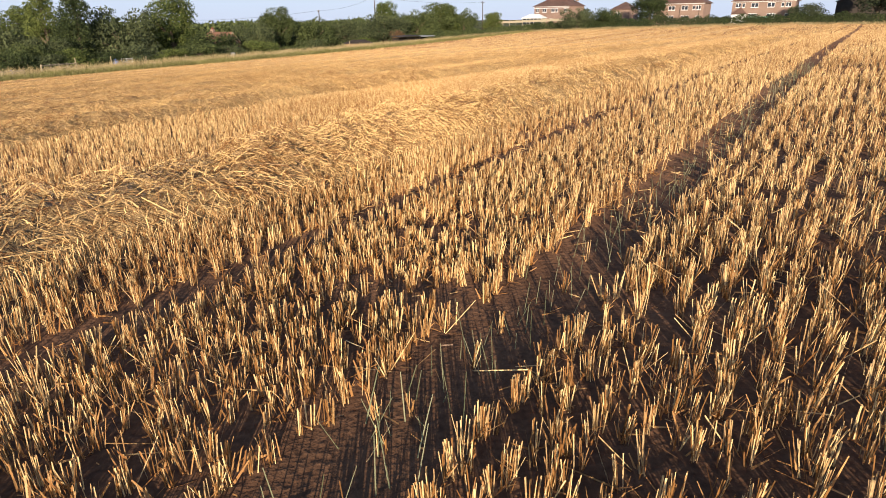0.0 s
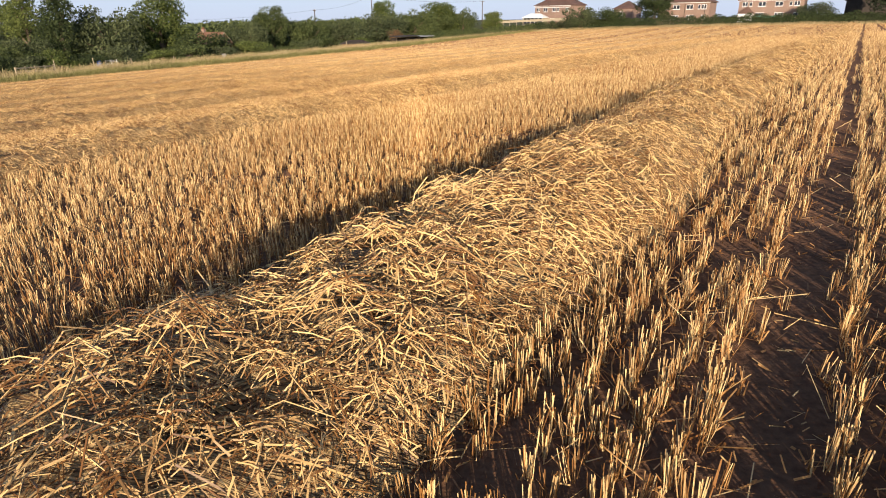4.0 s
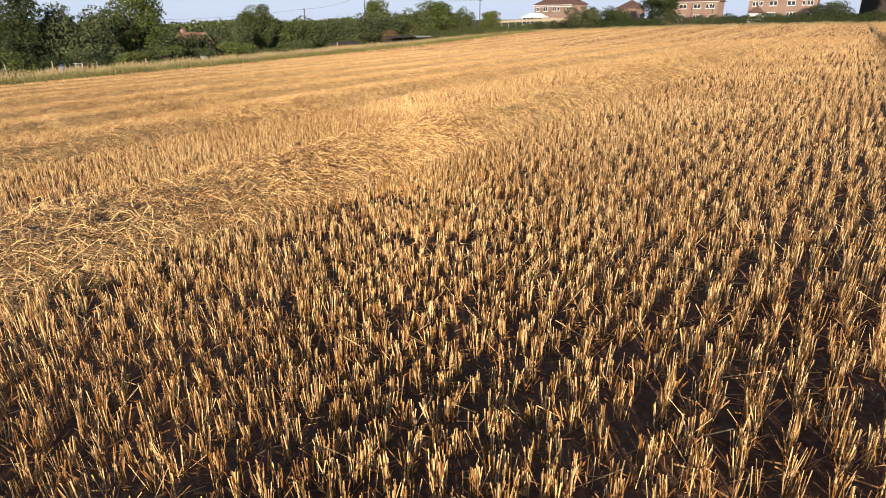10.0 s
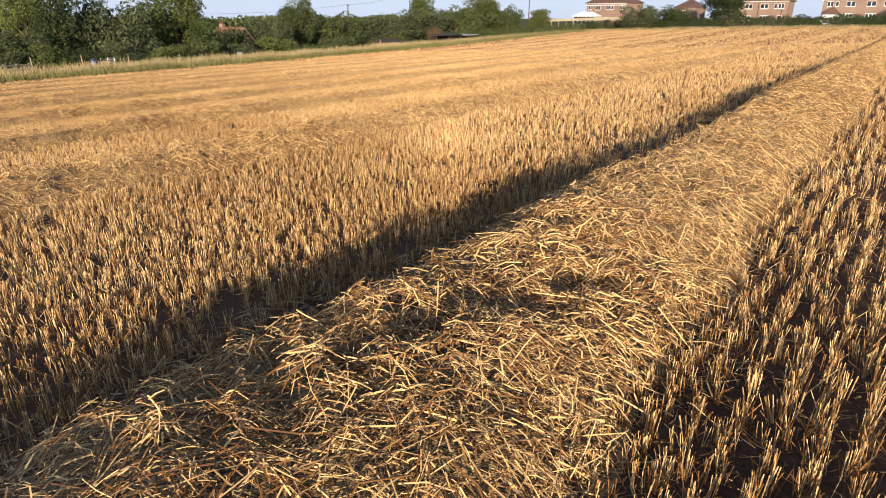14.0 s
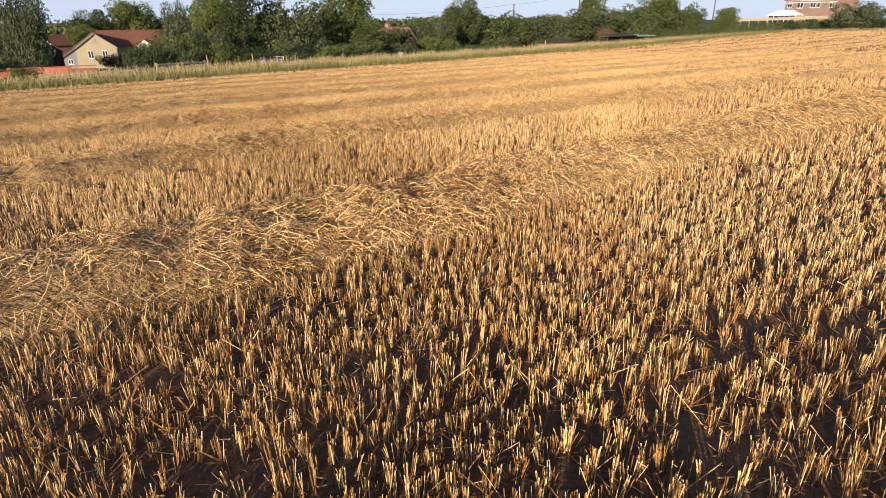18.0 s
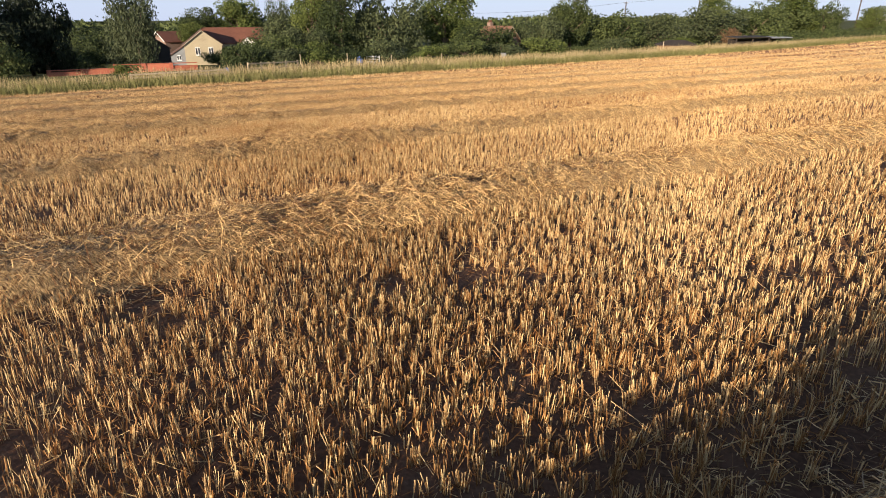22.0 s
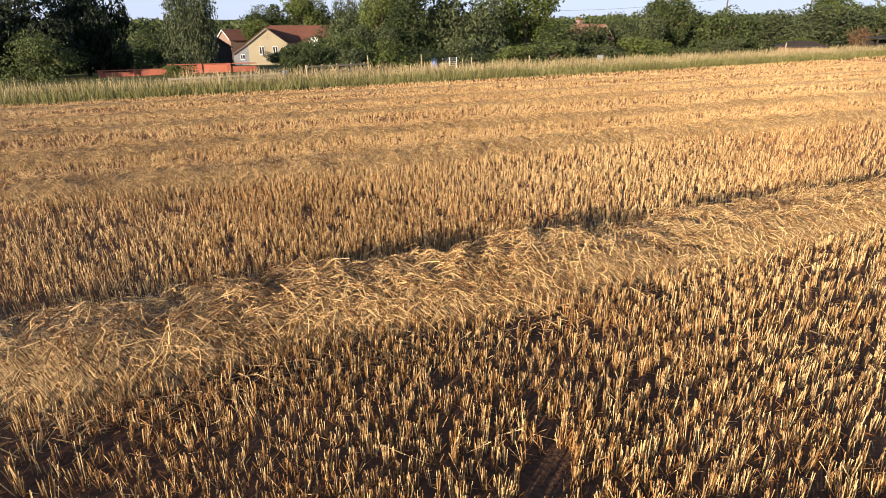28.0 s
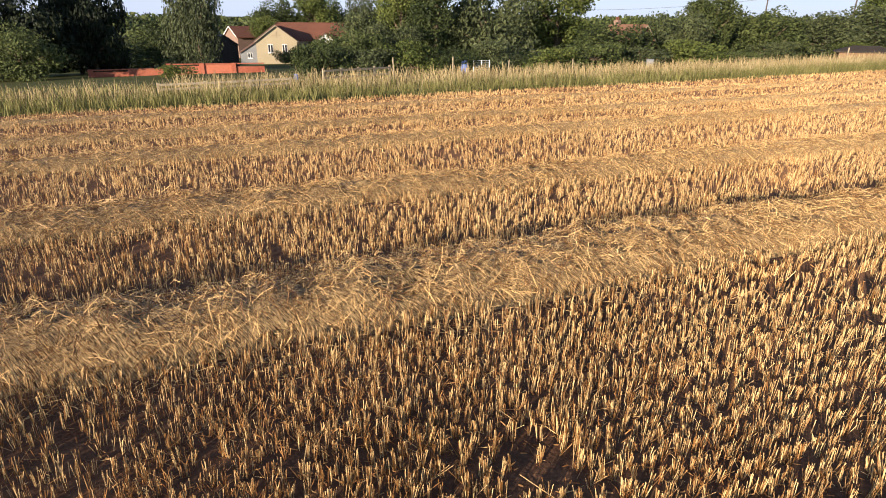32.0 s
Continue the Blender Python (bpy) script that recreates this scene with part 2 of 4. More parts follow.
SWELLS = ((0.0, 4.5, -0.009), (-0.5, 7.6, -0.026), (-0.9, 10.6, 0.007), (-1.1, 14.2, 0.093), (-1.2, 18.0, 0.004), (-2.8, 22.8, -0.119), (-4.8, 26.3, 0.030), (-7.6, 30.2, 0.015), (-11.3, 34.5, 0.007), (-15.3, 38.3, -0.033), (-18.4, 41.0, 0.045))
FIELD_END = 139.0


def ns(x, y):
    return x * CROSS[0] + y * CROSS[1], x * ROWDIR[0] + y * ROWDIR[1]


def xy(n, s):
    return n * CROSS[0] + s * ROWDIR[0], n * CROSS[1] + s * ROWDIR[1]


def limit(v, lo, hi):
    return np.clip(v, lo, hi)


WAVES = np.random.RandomState(5).uniform(-1, 1, (40, 3))


def ripple(x, y, size, seed=0):
    """Smooth unevenness from -1 to 1 with features of about that size."""
    out = 0
    for i in range(7):
        a, b, c = WAVES[(seed * 7 + i) % 40]
        k = 2 * math.pi / size * (0.6 + 0.25 * i)
        ang = 6.28 * a + seed
        out = out + np.sin(k * (x * math.cos(ang) + y * math.sin(ang)) + 20 * b) * (1.0 / (1 + 0.35 * i))
    return out / 2.6


def edge_n(s):
    """Where the field meets the grass verge."""
    return 61.0 + 0.035 * (s - 20) + 0.0004 * np.maximum(s - 20, 0) ** 2 * 0.5


def terrain(x, y):
    x, y = np.asarray(x, float), np.asarray(y, float)
    n, s = ns(x, y)
    a, b = limit(n, -25, 66) / 50, limit(s, -15, 148) / 50
    z = sum(c * a ** i * b ** j for c, (i, j) in zip(COEF, POWERS))
    z = z - 0.055 * limit(n - 66, 0, 64) - 0.004 * limit(n - 130, 0, 300)
    for cx, cy, up in SWELLS:
        z = z + up * np.exp(-((x - cx) ** 2 + (y - cy) ** 2) / 50)
    return z + 0.012 * ripple(x, y, 2.2, 1)


def ground_at(x, y):
    return float(terrain(x, y))


def solid(name, verts, loops, sizes, mat, smooth=False):
    """A mesh object from arrays of places, corner indices and face sizes."""
    me = bpy.data.meshes.new(name)
    verts, loops, sizes = np.asarray(verts, np.float32), np.asarray(loops, np.int32), np.asarray(sizes, np.int32)
    me.vertices.add(len(verts))
    me.vertices.foreach_set("co", verts.ravel())
    me.loops.add(len(loops))
    me.loops.foreach_set("vertex_index", loops)
    me.polygons.add(len(sizes))
    me.polygons.foreach_set("loop_start", np.concatenate(([0], np.cumsum(sizes)[:-1])).astype(np.int32))
    me.polygons.foreach_set("loop_total", sizes)
    me.polygons.foreach_set("use_smooth", np.full(len(sizes), smooth))
    me.update(calc_edges=True)
    me.materials.append(mat)
    return new(name, me)


def sheet(name, xs, ys, zs, mat, smooth=True):
    """A grid of quads from 2D arrays."""
    r, c = xs.shape
    v = np.stack([xs.ravel(), ys.ravel(), zs.ravel()], 1)
    i = (np.arange(r - 1)[:, None] * c + np.arange(c - 1)[None]).ravel()
    q = np.stack([i, i + 1, i + c + 1, i + c], 1)
    return solid(name, v, q.ravel(), np.full(len(q), 4), mat, smooth)


def stalks(base, tip, radius, taper=0.8, sides=3, cap=True, south=False):
    """Prisms from base to tip. sides 3: closed round, 2: a folded blade, 1: a split blade, if south with its flat side mostly that way. Arrays for solid()."""
    k = len(base)
    axis = tip - base
    ln = np.linalg.norm(axis, axis=1, keepdims=True) + 1e-9
    axis = axis / ln
    ref = np.where(np.abs(axis[:, 2:3]) < 0.9, [[0.0, 0, 1]], [[1.0, 0, 0]])
    u = np.cross(axis, ref)
    u /= np.linalg.norm(u, axis=1, keepdims=True) + 1e-9
    w = np.cross(axis, u)
    turn = RNG.normal(1.99, 0.6, k) if south else RNG.uniform(0, 6.28, k)
    radius = np.asarray(radius).reshape(-1, 1)
    ring = []
    angles = (0, 2.094, 4.189) if sides == 3 else (0, 2.3, 4.0)
    for a in angles:
        d = u * np.cos(turn + a)[:, None] + w * np.sin(turn + a)[:, None]
        ring.append(d * radius)
    v = np.stack([base + ring[0], base + ring[1], base + ring[2], tip + ring[0] * taper, tip + ring[1] * taper, tip + ring[2] * taper], 1).reshape(-1, 3)
    o = (np.arange(k) * 6)[:, None]
    if sides == 1:
        v = v.reshape(k, 6, 3)[:, (0, 1, 4, 3)].reshape(-1, 3)
        return v, np.arange(k * 4), np.full(k, 4)
    quads = [o + np.array([[0, 1, 4, 3]]), o + np.array([[1, 2, 5, 4]])]
    if sides == 3:
        quads.append(o + np.array([[2, 0, 3, 5]]))
    loops = np.concatenate(quads, 0).ravel()
    sizes = np.full(k * len(quads), 4)
    if cap:
        loops = np.concatenate([loops, (o + np.array([[3, 4, 5]])).ravel()])
        sizes = np.concatenate([sizes, np.full(k, 3)])
    return v, loops, sizes


def bent(spine, radius, sides):
    """Straws bent once in the middle: flat ribbons (2) or folded ones (3). Arrays for solid()."""
    k = len(spine)
    axis = spine[:, 2] - spine[:, 0]
    axis = axis / (np.linalg.norm(axis, axis=1, keepdims=True) + 1e-9)
    u = np.cross(axis, [[0.0, 0, 1]])
    u /= np.linalg.norm(u, axis=1, keepdims=True) + 1e-9
    w = np.cross(u, axis)
    turn = RNG.uniform(-0.9, 0.9, k)[:, None]
    side = (u * np.cos(turn) + w * np.sin(turn)) * radius[:, None]
    up = (w * np.cos(turn) - u * np.sin(turn)) * radius[:, None]
    ring = [-side, side] if sides == 2 else [-side - up * 0.5, up, side - up * 0.5]
    v = np.stack([spine[:, i] + g for i in range(3) for g in ring], 1).reshape(-1, 3)
    o = (np.arange(k) * 3 * sides)[:, None]
    quads = [o + np.array([[i * sides + j, i * sides + j + 1, (i + 1) * sides + j + 1, (i + 1) * sides + j]]) for i in range(2) for j in range(sides - 1)]
    return v, np.concatenate(quads, 0).ravel(), np.full(k * len(quads), 4)


def merge(groups):
    vs, ls, ss, off = [], [], [], 0
    for v, l, s in groups:
        vs.append(v)
        ls.append(l + off)
        ss.append(s)
        off += len(v)
    return np.concatenate(vs), np.concatenate(ls), np.concatenate(ss)


RNG = np.random.RandomState(11)
WAY = np.array([[e[0] + 0.68 * (q[0] - e[0]), e[1] + 0.68 * (q[1] - e[1])] for _, e, q, _ in PATH])


def off_path(x, y):
    """Metres from the flown line, point by point."""
    out = np.full(len(x), 1e9)
    for px, py in WAY[::2]:
        np.minimum(out, (x - px) ** 2 + (y - py) ** 2, out=out)
    return np.sqrt(out)


# ---- ground, one sheet to the horizon ----
ring_n = np.concatenate([-np.geomspace(2500, 30, 22), np.arange(-26, 10, 1.0), np.arange(10, 72, 1.0), np.arange(74, 136, 4.0), np.geomspace(140, 2500, 18)])
ring_s = np.concatenate([-np.geomspace(2500, 22, 22), np.arange(-18, 60, 1.0), np.arange(60, 150, 2.0), np.geomspace(152, 2600, 20)])
gs, gn = np.meshgrid(ring_s, ring_n)
gx, gy = xy(gn, gs)
ground = sheet("ground", gx, gy, terrain(gx, gy), SOIL)
ground.data.materials.append(MEADOW)
mid_n = (gn[:-1, :-1] + gn[1:, 1:]) / 2
mid_s = (gs[:-1, :-1] + gs[1:, 1:]) / 2
beyond = (mid_n > edge_n(mid_s)) | (mid_s > FIELD_END) | (mid_n < -150) | (mid_s < -150)
ground.data.polygons.foreach_set("material_index", beyond.ravel().astype(np.int32))
tagged(ground, "dark brown bare soil of a harvested field", "ground", kind="structure")

# ---- stubble in drilled rows ----
ROW, STEP = 0.145, 0.044


def crest(n, s, centre, half, peak):
    """Height of a windrow's straw over the ground, zero outside it."""
    wander = 0.10 * ripple(s, s * 0 + centre, 5.0, 2) + 0.06 * ripple(s, s * 0 - centre, 1.7, 4)
    x, y = xy(n, s)
    wide = half * (1 + 0.13 * ripple(s, s * 0 + 3 * centre, 3.1, 3))
    off = n - centre - wander
    u = np.clip(np.abs(off) / np.where(off > 0, 0.66, 0.72 if centre > 22 else 1.0) / wide, 0, 1)
    lump = 1 + 0.22 * ripple(x, y, 1.2, 1) + 0.17 * ripple(x, y, 0.6, 5) + 0.28 * ripple(x, y, 0.36, 3) + 0.16 * ripple(x, y, 0.17, 2)
    lump = np.maximum(lump - 0.95 * np.clip(ripple(x, y, 0.85, 4) - 0.3, 0, 0.8), 0.2)
    return np.where(u < 1, (0.11 + (peak - 0.04) * np.clip(1.25 - s / 110, 0.45, 1) * (1 - u ** 2.0) * lump) * (1 - u ** 8), 0)


def in_view(n, s):
    """The part of the plan that lies ahead of the flown line."""
    return (n > -2.0 - 0.075 * s) & (s > np.where(n < 42, 0.3 * n - 2.0, 10.6))


def straw_height(n, s):
    out = np.zeros_like(n)
    for centre, half, peak in WINDROWS:
        near = np.abs(n - centre) < half * 1.5
        out[near] = crest(n[near], s[near], centre, half, peak)
    return out


rows_n = np.arange(-12.0, 72.0, ROW)
along = np.arange(-2.0, FIELD_END, STEP)
ZONES = ((0, 1.0, 1.0, 10, 0.70, 2), (1.0, 2.2, 1.0, 10, 0.70, 1), (2.2, 4.0, 0.95, 10, 0.80, 1), (4.0, 9, 0.66, 9, 1.0, 1), (9, 16, 0.40, 8, 1.15, 1), (16, 28, 0.28, 7, 1.4, 1),
         (28, 55, 0.13, 7, 1.8, 1), (55, 400, 0.033, 7, 3.0, 1))
chosen = [[] for _ in ZONES]
for chunk in np.array_split(rows_n, 24):
    n, s = np.meshgrid(chunk, along)
    n, s = n.ravel(), s.ravel()
    n = n + 0.02 * ripple(s, n * 0 + 1, 4.0, 2)
    n, s = n + RNG.normal(0, 0.031, len(n)), s + RNG.uniform(-0.03, 0.03, len(s))
    x, y = xy(n, s)
    keep = (y > 0.3) & in_view(n, s) & (n < edge_n(s) - 0.1)
    gap = ripple(x, y, 0.75, 1) + 0.7 * ripple(x, y, 2.4, 4) + 0.45 * ripple(x, y, 0.3, 2)
    keep &= RNG.uniform(0, 1, len(n)) < np.clip(1.75 + 1.7 * gap, 0.2, 0.98)
    for i, c in enumerate(TRACKS):
        d = np.abs(n - c - 0.04 * ripple(s, s * 0 + c, 6.0, 3))
        keep &= (d > (0.2 if i == 0 else 0.11)) | (RNG.uniform(0, 1, len(n)) < 0.04)
    keep &= straw_height(n, s) < 0.19
    for centre, half, _ in WINDROWS[:6]:
        beside = n - centre - 0.6 * half
        keep &= (beside < 0) | (beside > 0.36 + 0.1 * ripple(s, s * 0 + centre, 1.6, 2)) | (RNG.uniform(0, 1, len(n)) < 0.35)
    n, s, x, y = n[keep], s[keep], x[keep], y[keep]
    d = off_path(x, y)
    for k, (lo, hi, share, count, wide, sides) in enumerate(ZONES):
        m = (d >= lo) & (d < hi) & (RNG.uniform(0, 1, len(d)) < share)
        chosen[k].append(np.stack([x[m], y[m]], 1))
groups = []
for (lo, hi, share, count, wide, sides), pts in zip(ZONES, chosen):
    p = np.concatenate(pts)
    tall = 0.135 + 0.017 * ripple(p[:, 0], p[:, 1], 2.5, 2) + RNG.normal(0, 0.012, len(p))
    lean = RNG.normal(0, 0.075, (len(p), 2))
    tillers = RNG.randint(3, count + 1, len(p))
    for j in range(count):
        m = tillers > j
        q = p[m] + RNG.normal(0, 0.0135 * min(wide, 2.0), (m.sum(), 2))
        h = tall[m] * RNG.uniform(0.86, 1.06, m.sum()) * np.where(RNG.uniform(0, 1, m.sum()) < 0.12, RNG.uniform(0.5, 0.9, m.sum()), 1)
        tilt = lean[m] + RNG.normal(0, 0.07, (m.sum(), 2))
        flop = RNG.uniform(0, 1, m.sum()) < 0.05
        tilt[flop] *= 6
        z = terrain(q[:, 0], q[:, 1]) - 0.01
        base = np.column_stack([q, z])
        tip = base + np.column_stack([tilt * h[:, None], h])
        groups.append(stalks(base, tip, RNG.uniform(0.0018, 0.0037, m.sum()) * wide, RNG.choice([0.8, 1.15]), sides, cap=False, south=sides == 1))
stubble = tagged(solid("stubble", *merge(groups), STUBBLE), "golden cut wheat stubble standing in drilled rows", "stubble", kind="stuff")

# dry brown leaf sheaths round the feet of the nearest plants
p = np.repeat(np.concatenate(chosen[0] + chosen[1]), 5, axis=0)
p = p[RNG.uniform(0, 1, len(p)) < 0.85]
low = np.column_stack([p + RNG.normal(0, 0.013, p.shape), terrain(p[:, 0], p[:, 1]) + RNG.uniform(-0.01, 0.03, len(p))])
rise = RNG.uniform(0.03, 0.1, len(p))
tip = low + np.column_stack([RNG.normal(0, 0.024, p.shape), rise])
droop = RNG.uniform(0, 1, len(p)) < 0.15
tip[droop] = low[droop] + np.column_stack([RNG.normal(0, 0.05, (droop.sum(), 2)), np.abs(RNG.normal(0.01, 0.02, droop.sum()))])
tagged(solid("stubble_leaves", *stalks(low, tip, RNG.uniform(0.0022, 0.0056, len(p)), 0.45, 1, cap=False), SHEATH), "withered brown leaf sheaths at the foot of stubble", "stubble", kind="stuff")

# ---- windrows of straw ----


def windrow(centre, half, peak):
    s_line = np.concatenate([np.arange(-3, 48, 0.13), np.arange(48, FIELD_END, 0.8)])
    n_line = np.linspace(-1.22, 1.22, 21) * half * 1.12 + centre
    s2, n2 = np.meshgrid(s_line, n_line)
    x, y = xy(n2, s2)
    h = crest(n2, s2, centre, half, peak)
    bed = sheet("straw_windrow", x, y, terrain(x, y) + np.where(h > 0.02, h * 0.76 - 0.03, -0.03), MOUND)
    tagged(bed, "long golden windrow of loose threshed straw lying on stubble", "windrow", group="windrows across the field")
    area = 2 * half * (FIELD_END + 4)
    k = int(area * 2050)
    n = RNG.uniform(centre - 1.12 * half, centre + 1.12 * half, k)
    s = RNG.uniform(-2, FIELD_END, k)
    x, y = xy(n, s)
    d = off_path(x, y)
    share = np.select([d < 2.5, d < 6, d < 12, d < 22, d < 50], [1.0, 0.64, 0.58, 0.32, 0.10], 0.03)
    wide = np.select([d < 2.5, d < 6, d < 12, d < 22, d < 50], [0.9, 0.95, 1.05, 1.3, 2.0], 3.4)
    h = crest(n, s, centre, half, peak)
    m = (RNG.uniform(0, 1, k) < share) & (y > 0) & in_view(n, s) & ((h > 0.06) | (RNG.uniform(0, 1, k) < 0.25))
    n, s, x, y, h, wide, d = n[m], s[m], x[m], y[m], h[m], wide[m], d[m]
    k = len(n)
    ang = RNG.uniform(0, 6.283, k)
    length = RNG.gamma(2.4, 0.041, k).clip(0.025, 0.32)
    dx, dy = np.cos(ang) * length / 2, np.sin(ang) * length / 2
    bow = RNG.normal(0, 0.1, k) * length

    def top(px, py):
        a, b = ns(px, py)
        return terrain(px, py) + crest(a, b, centre, half, peak) * 0.9
    lift = RNG.normal(0.008, 0.032, k)
    tilt = RNG.normal(0, 0.26, k) * length / 2
    mid = top(x, y)
    low = terrain(x, y) + 0.005
    most = 0.22 * length
    z1 = np.maximum(mid + np.clip(top(x - dx, y - dy) - mid, -most, most) + lift - tilt, low)
    z2 = np.maximum(mid + np.clip(top(x + dx, y + dy) - mid, -most, most) + lift + tilt, low)
    zm = np.maximum(np.maximum(mid + lift, (z1 + z2) / 2) + np.abs(RNG.normal(0, 0.05, k)) * length, low)
    spine = np.stack([np.column_stack([x - dx, y - dy, z1]), np.column_stack([x - dy / length.clip(0.01) * bow * 2, y + dx / length.clip(0.01) * bow * 2, zm]), np.column_stack([x + dx, y + dy, z2])], 1)
    r = (0.0013 + 0.0031 * RNG.uniform(0, 1, k) ** 1.5) * wide
    near = d < 1.6
    far = d > 7
    made = [bent(spine[near], r[near], 3), bent(spine[~near & ~far], r[~near & ~far], 2)]
    made.append(stalks(spine[far, 0], spine[far, 2], r[far], 0.9, 1, cap=False))
    made = [g for g in made if len(g[0])]
    straw = solid("straw", *merge(made), STRAW)
    straw.parent = bed
    tagged(straw, "tangled dry straw", kind="stuff")


for centre, half, peak in WINDROWS:
    windrow(centre, half, peak)

# ---- chaff and broken straw between the rows ----
def scatter(k, longest, r0, r1):
    """Bits of straw lying on the soil along the flown line."""
    i = RNG.randint(0, len(WAY), k)
    x = WAY[i, 0] + RNG.normal(0, 3.0, k)
    y = WAY[i, 1] + RNG.normal(2.0, 3.0, k)
    ang, length = RNG.uniform(0, 6.28, k), RNG.gamma(3, longest / 10, k).clip(0.015, longest)
    dx, dy = np.cos(ang) * length / 2, np.sin(ang) * length / 2
    a = np.column_stack([x - dx, y - dy, terrain(x - dx, y - dy) + RNG.uniform(0.0, 0.02, k)])
    b = np.column_stack([x + dx, y + dy, terrain(x + dx, y + dy) + RNG.uniform(0.0, 0.035, k)])
    return stalks(a, b, RNG.uniform(r0, r1, k), 0.9, 1, cap=False)


tagged(solid("fallen_straw", *scatter(30000, 0.26, 0.0016, 0.0034), STRAW), "broken straw scattered on the soil", "straw", kind="stuff")
tagged(solid("chaff", *scatter(45000, 0.12, 0.002, 0.006), SHEATH), "brown chaff and leaf scraps scattered on the soil", "chaff", kind="stuff")

# thin grey-green weeds along the wheel track
k = 420
s_w = RNG.uniform(-1, 17, k)
n_w = TRACKS[0] - 0.05 + RNG.normal(0, 0.12, k)
x, y = xy(n_w, s_w)
base = np.column_stack([x, y, terrain(x, y) - 0.01])
h = RNG.uniform(0.08, 0.24, k)
tip = base + np.column_stack([RNG.normal(0, 0.22, (k, 2)) * h[:, None], h])
tagged(solid("track_weeds", *stalks(base, tip, RNG.uniform(0.0015, 0.003, k), 0.5, 2, cap=False), WEED), "thin grey-green weeds in a wheel track", "weeds", kind="stuff")

# ---- grass verge along the field's edge ----


def verge_blades(count, n_off, spread, tall, radius, s_range):
    s = RNG.uniform(*s_range, count)
    n = edge_n(s) + n_off + RNG.uniform(0, spread, count)
    x, y = xy(n, s)
    h = tall * (0.75 + 0.25 * ripple(x, y, 3.0, 2) + RNG.normal(0, 0.16, count)).clip(0.3, 1.5)
    base = np.column_stack([x, y, terrain(x, y) - 0.02])
    bend = RNG.normal(0, 0.22, (count, 2)) * h[:, None]
    return stalks(base, base + np.column_stack([bend, h]), RNG.uniform(0.6, 1.3, count) * radius, 0.35, 1, cap=False)


tagged(solid("verge_grass", *merge([verge_blades(34000, -0.2, 3.4, 0.5, 0.016, (6, 140)), verge_blades(9000, 2.5, 9.0, 0.4, 0.035, (6, 140))]), GRASS),
       "rough green grass along the field edge", "grass", kind="stuff")
tagged(solid("tall_grass", *merge([verge_blades(18000, 1.7, 4.5, 0.74, 0.013, (6, 140)), verge_blades(9000, 5.0, 8.0, 0.8, 0.022, (20, 140)), verge_blades(1600, 0.4, 2.0, 0.6, 0.012, (6, 140))]), HAY),
       "tall pale seeding grass behind the field edge", "grass", kind="stuff")


def far_blades(count, s_off, spread, tall, radius):
    n = RNG.uniform(-40, 74, count)
    s = FIELD_END + s_off + RNG.uniform(0, spread, count)
    x, y = xy(n, s)
    h = tall * (0.8 + 0.25 * ripple(x, y, 4.0, 2) + RNG.normal(0, 0.15, count)).clip(0.3, 1.5)
    base = np.column_stack([x, y, terrain(x, y) - 0.02])
    return stalks(base, base + np.column_stack([RNG.normal(0, 0.2, (count, 2)) * h[:, None], h]), RNG.uniform(0.6, 1.3, count) * radius, 0.35, 1, cap=False)


tagged(solid("far_verge_grass", *far_blades(9000, 0, 3.0, 0.55, 0.035), HAY), "dry grass below the far hedge", "grass", kind="stuff")

# ---- parts and things ----


def part(name, bm, mat, parent=None, label="", smooth=False):
    """Links a bmesh as one mesh object under a thing or a part."""
    me = bpy.data.meshes.new(name)
    bm.to_mesh(me)
    bm.free()
    for p in me.polygons:
        p.use_smooth = smooth
    me.materials.append(mat)
    ob = new(name, me)
    ob.parent = parent
    return tagged(ob, label)


def box(bm, size, at=(0, 0, 0), turn=None, bevel=0.0):
    m = Matrix.Translation(at) @ (turn or Matrix.Identity(4)) @ Matrix.Diagonal((*size, 1))
    made = bmesh.ops.create_cube(bm, size=1.0, matrix=m)
    if bevel:
        edges = {e for v in made["verts"] for e in v.link_edges}
        bmesh.ops.bevel(bm, geom=list(edges), offset=bevel, segments=1, affect="EDGES")
    return bm


def tube(bm, a, b, r1, r2, sides=8):
    a, b = Vector(a), Vector(b)
    m = Matrix.Translation((a + b) / 2) @ (b - a).to_track_quat("Z", "Y").to_matrix().to_4x4()
    bmesh.ops.create_cone(bm, cap_ends=True, segments=sides, radius1=r1, radius2=r2, depth=(b - a).length, matrix=m)
    return bm


def flat(bm, pts):
    return bm.faces.new([bm.verts.new(p) for p in pts])


def thing(name, place, turn_z, label, category, group=""):
    ob = new(name)
    ob.matrix_world = pose(*place, 0, 0, turn_z)
    return tagged(ob, label, category, group)


# ---- trees ----


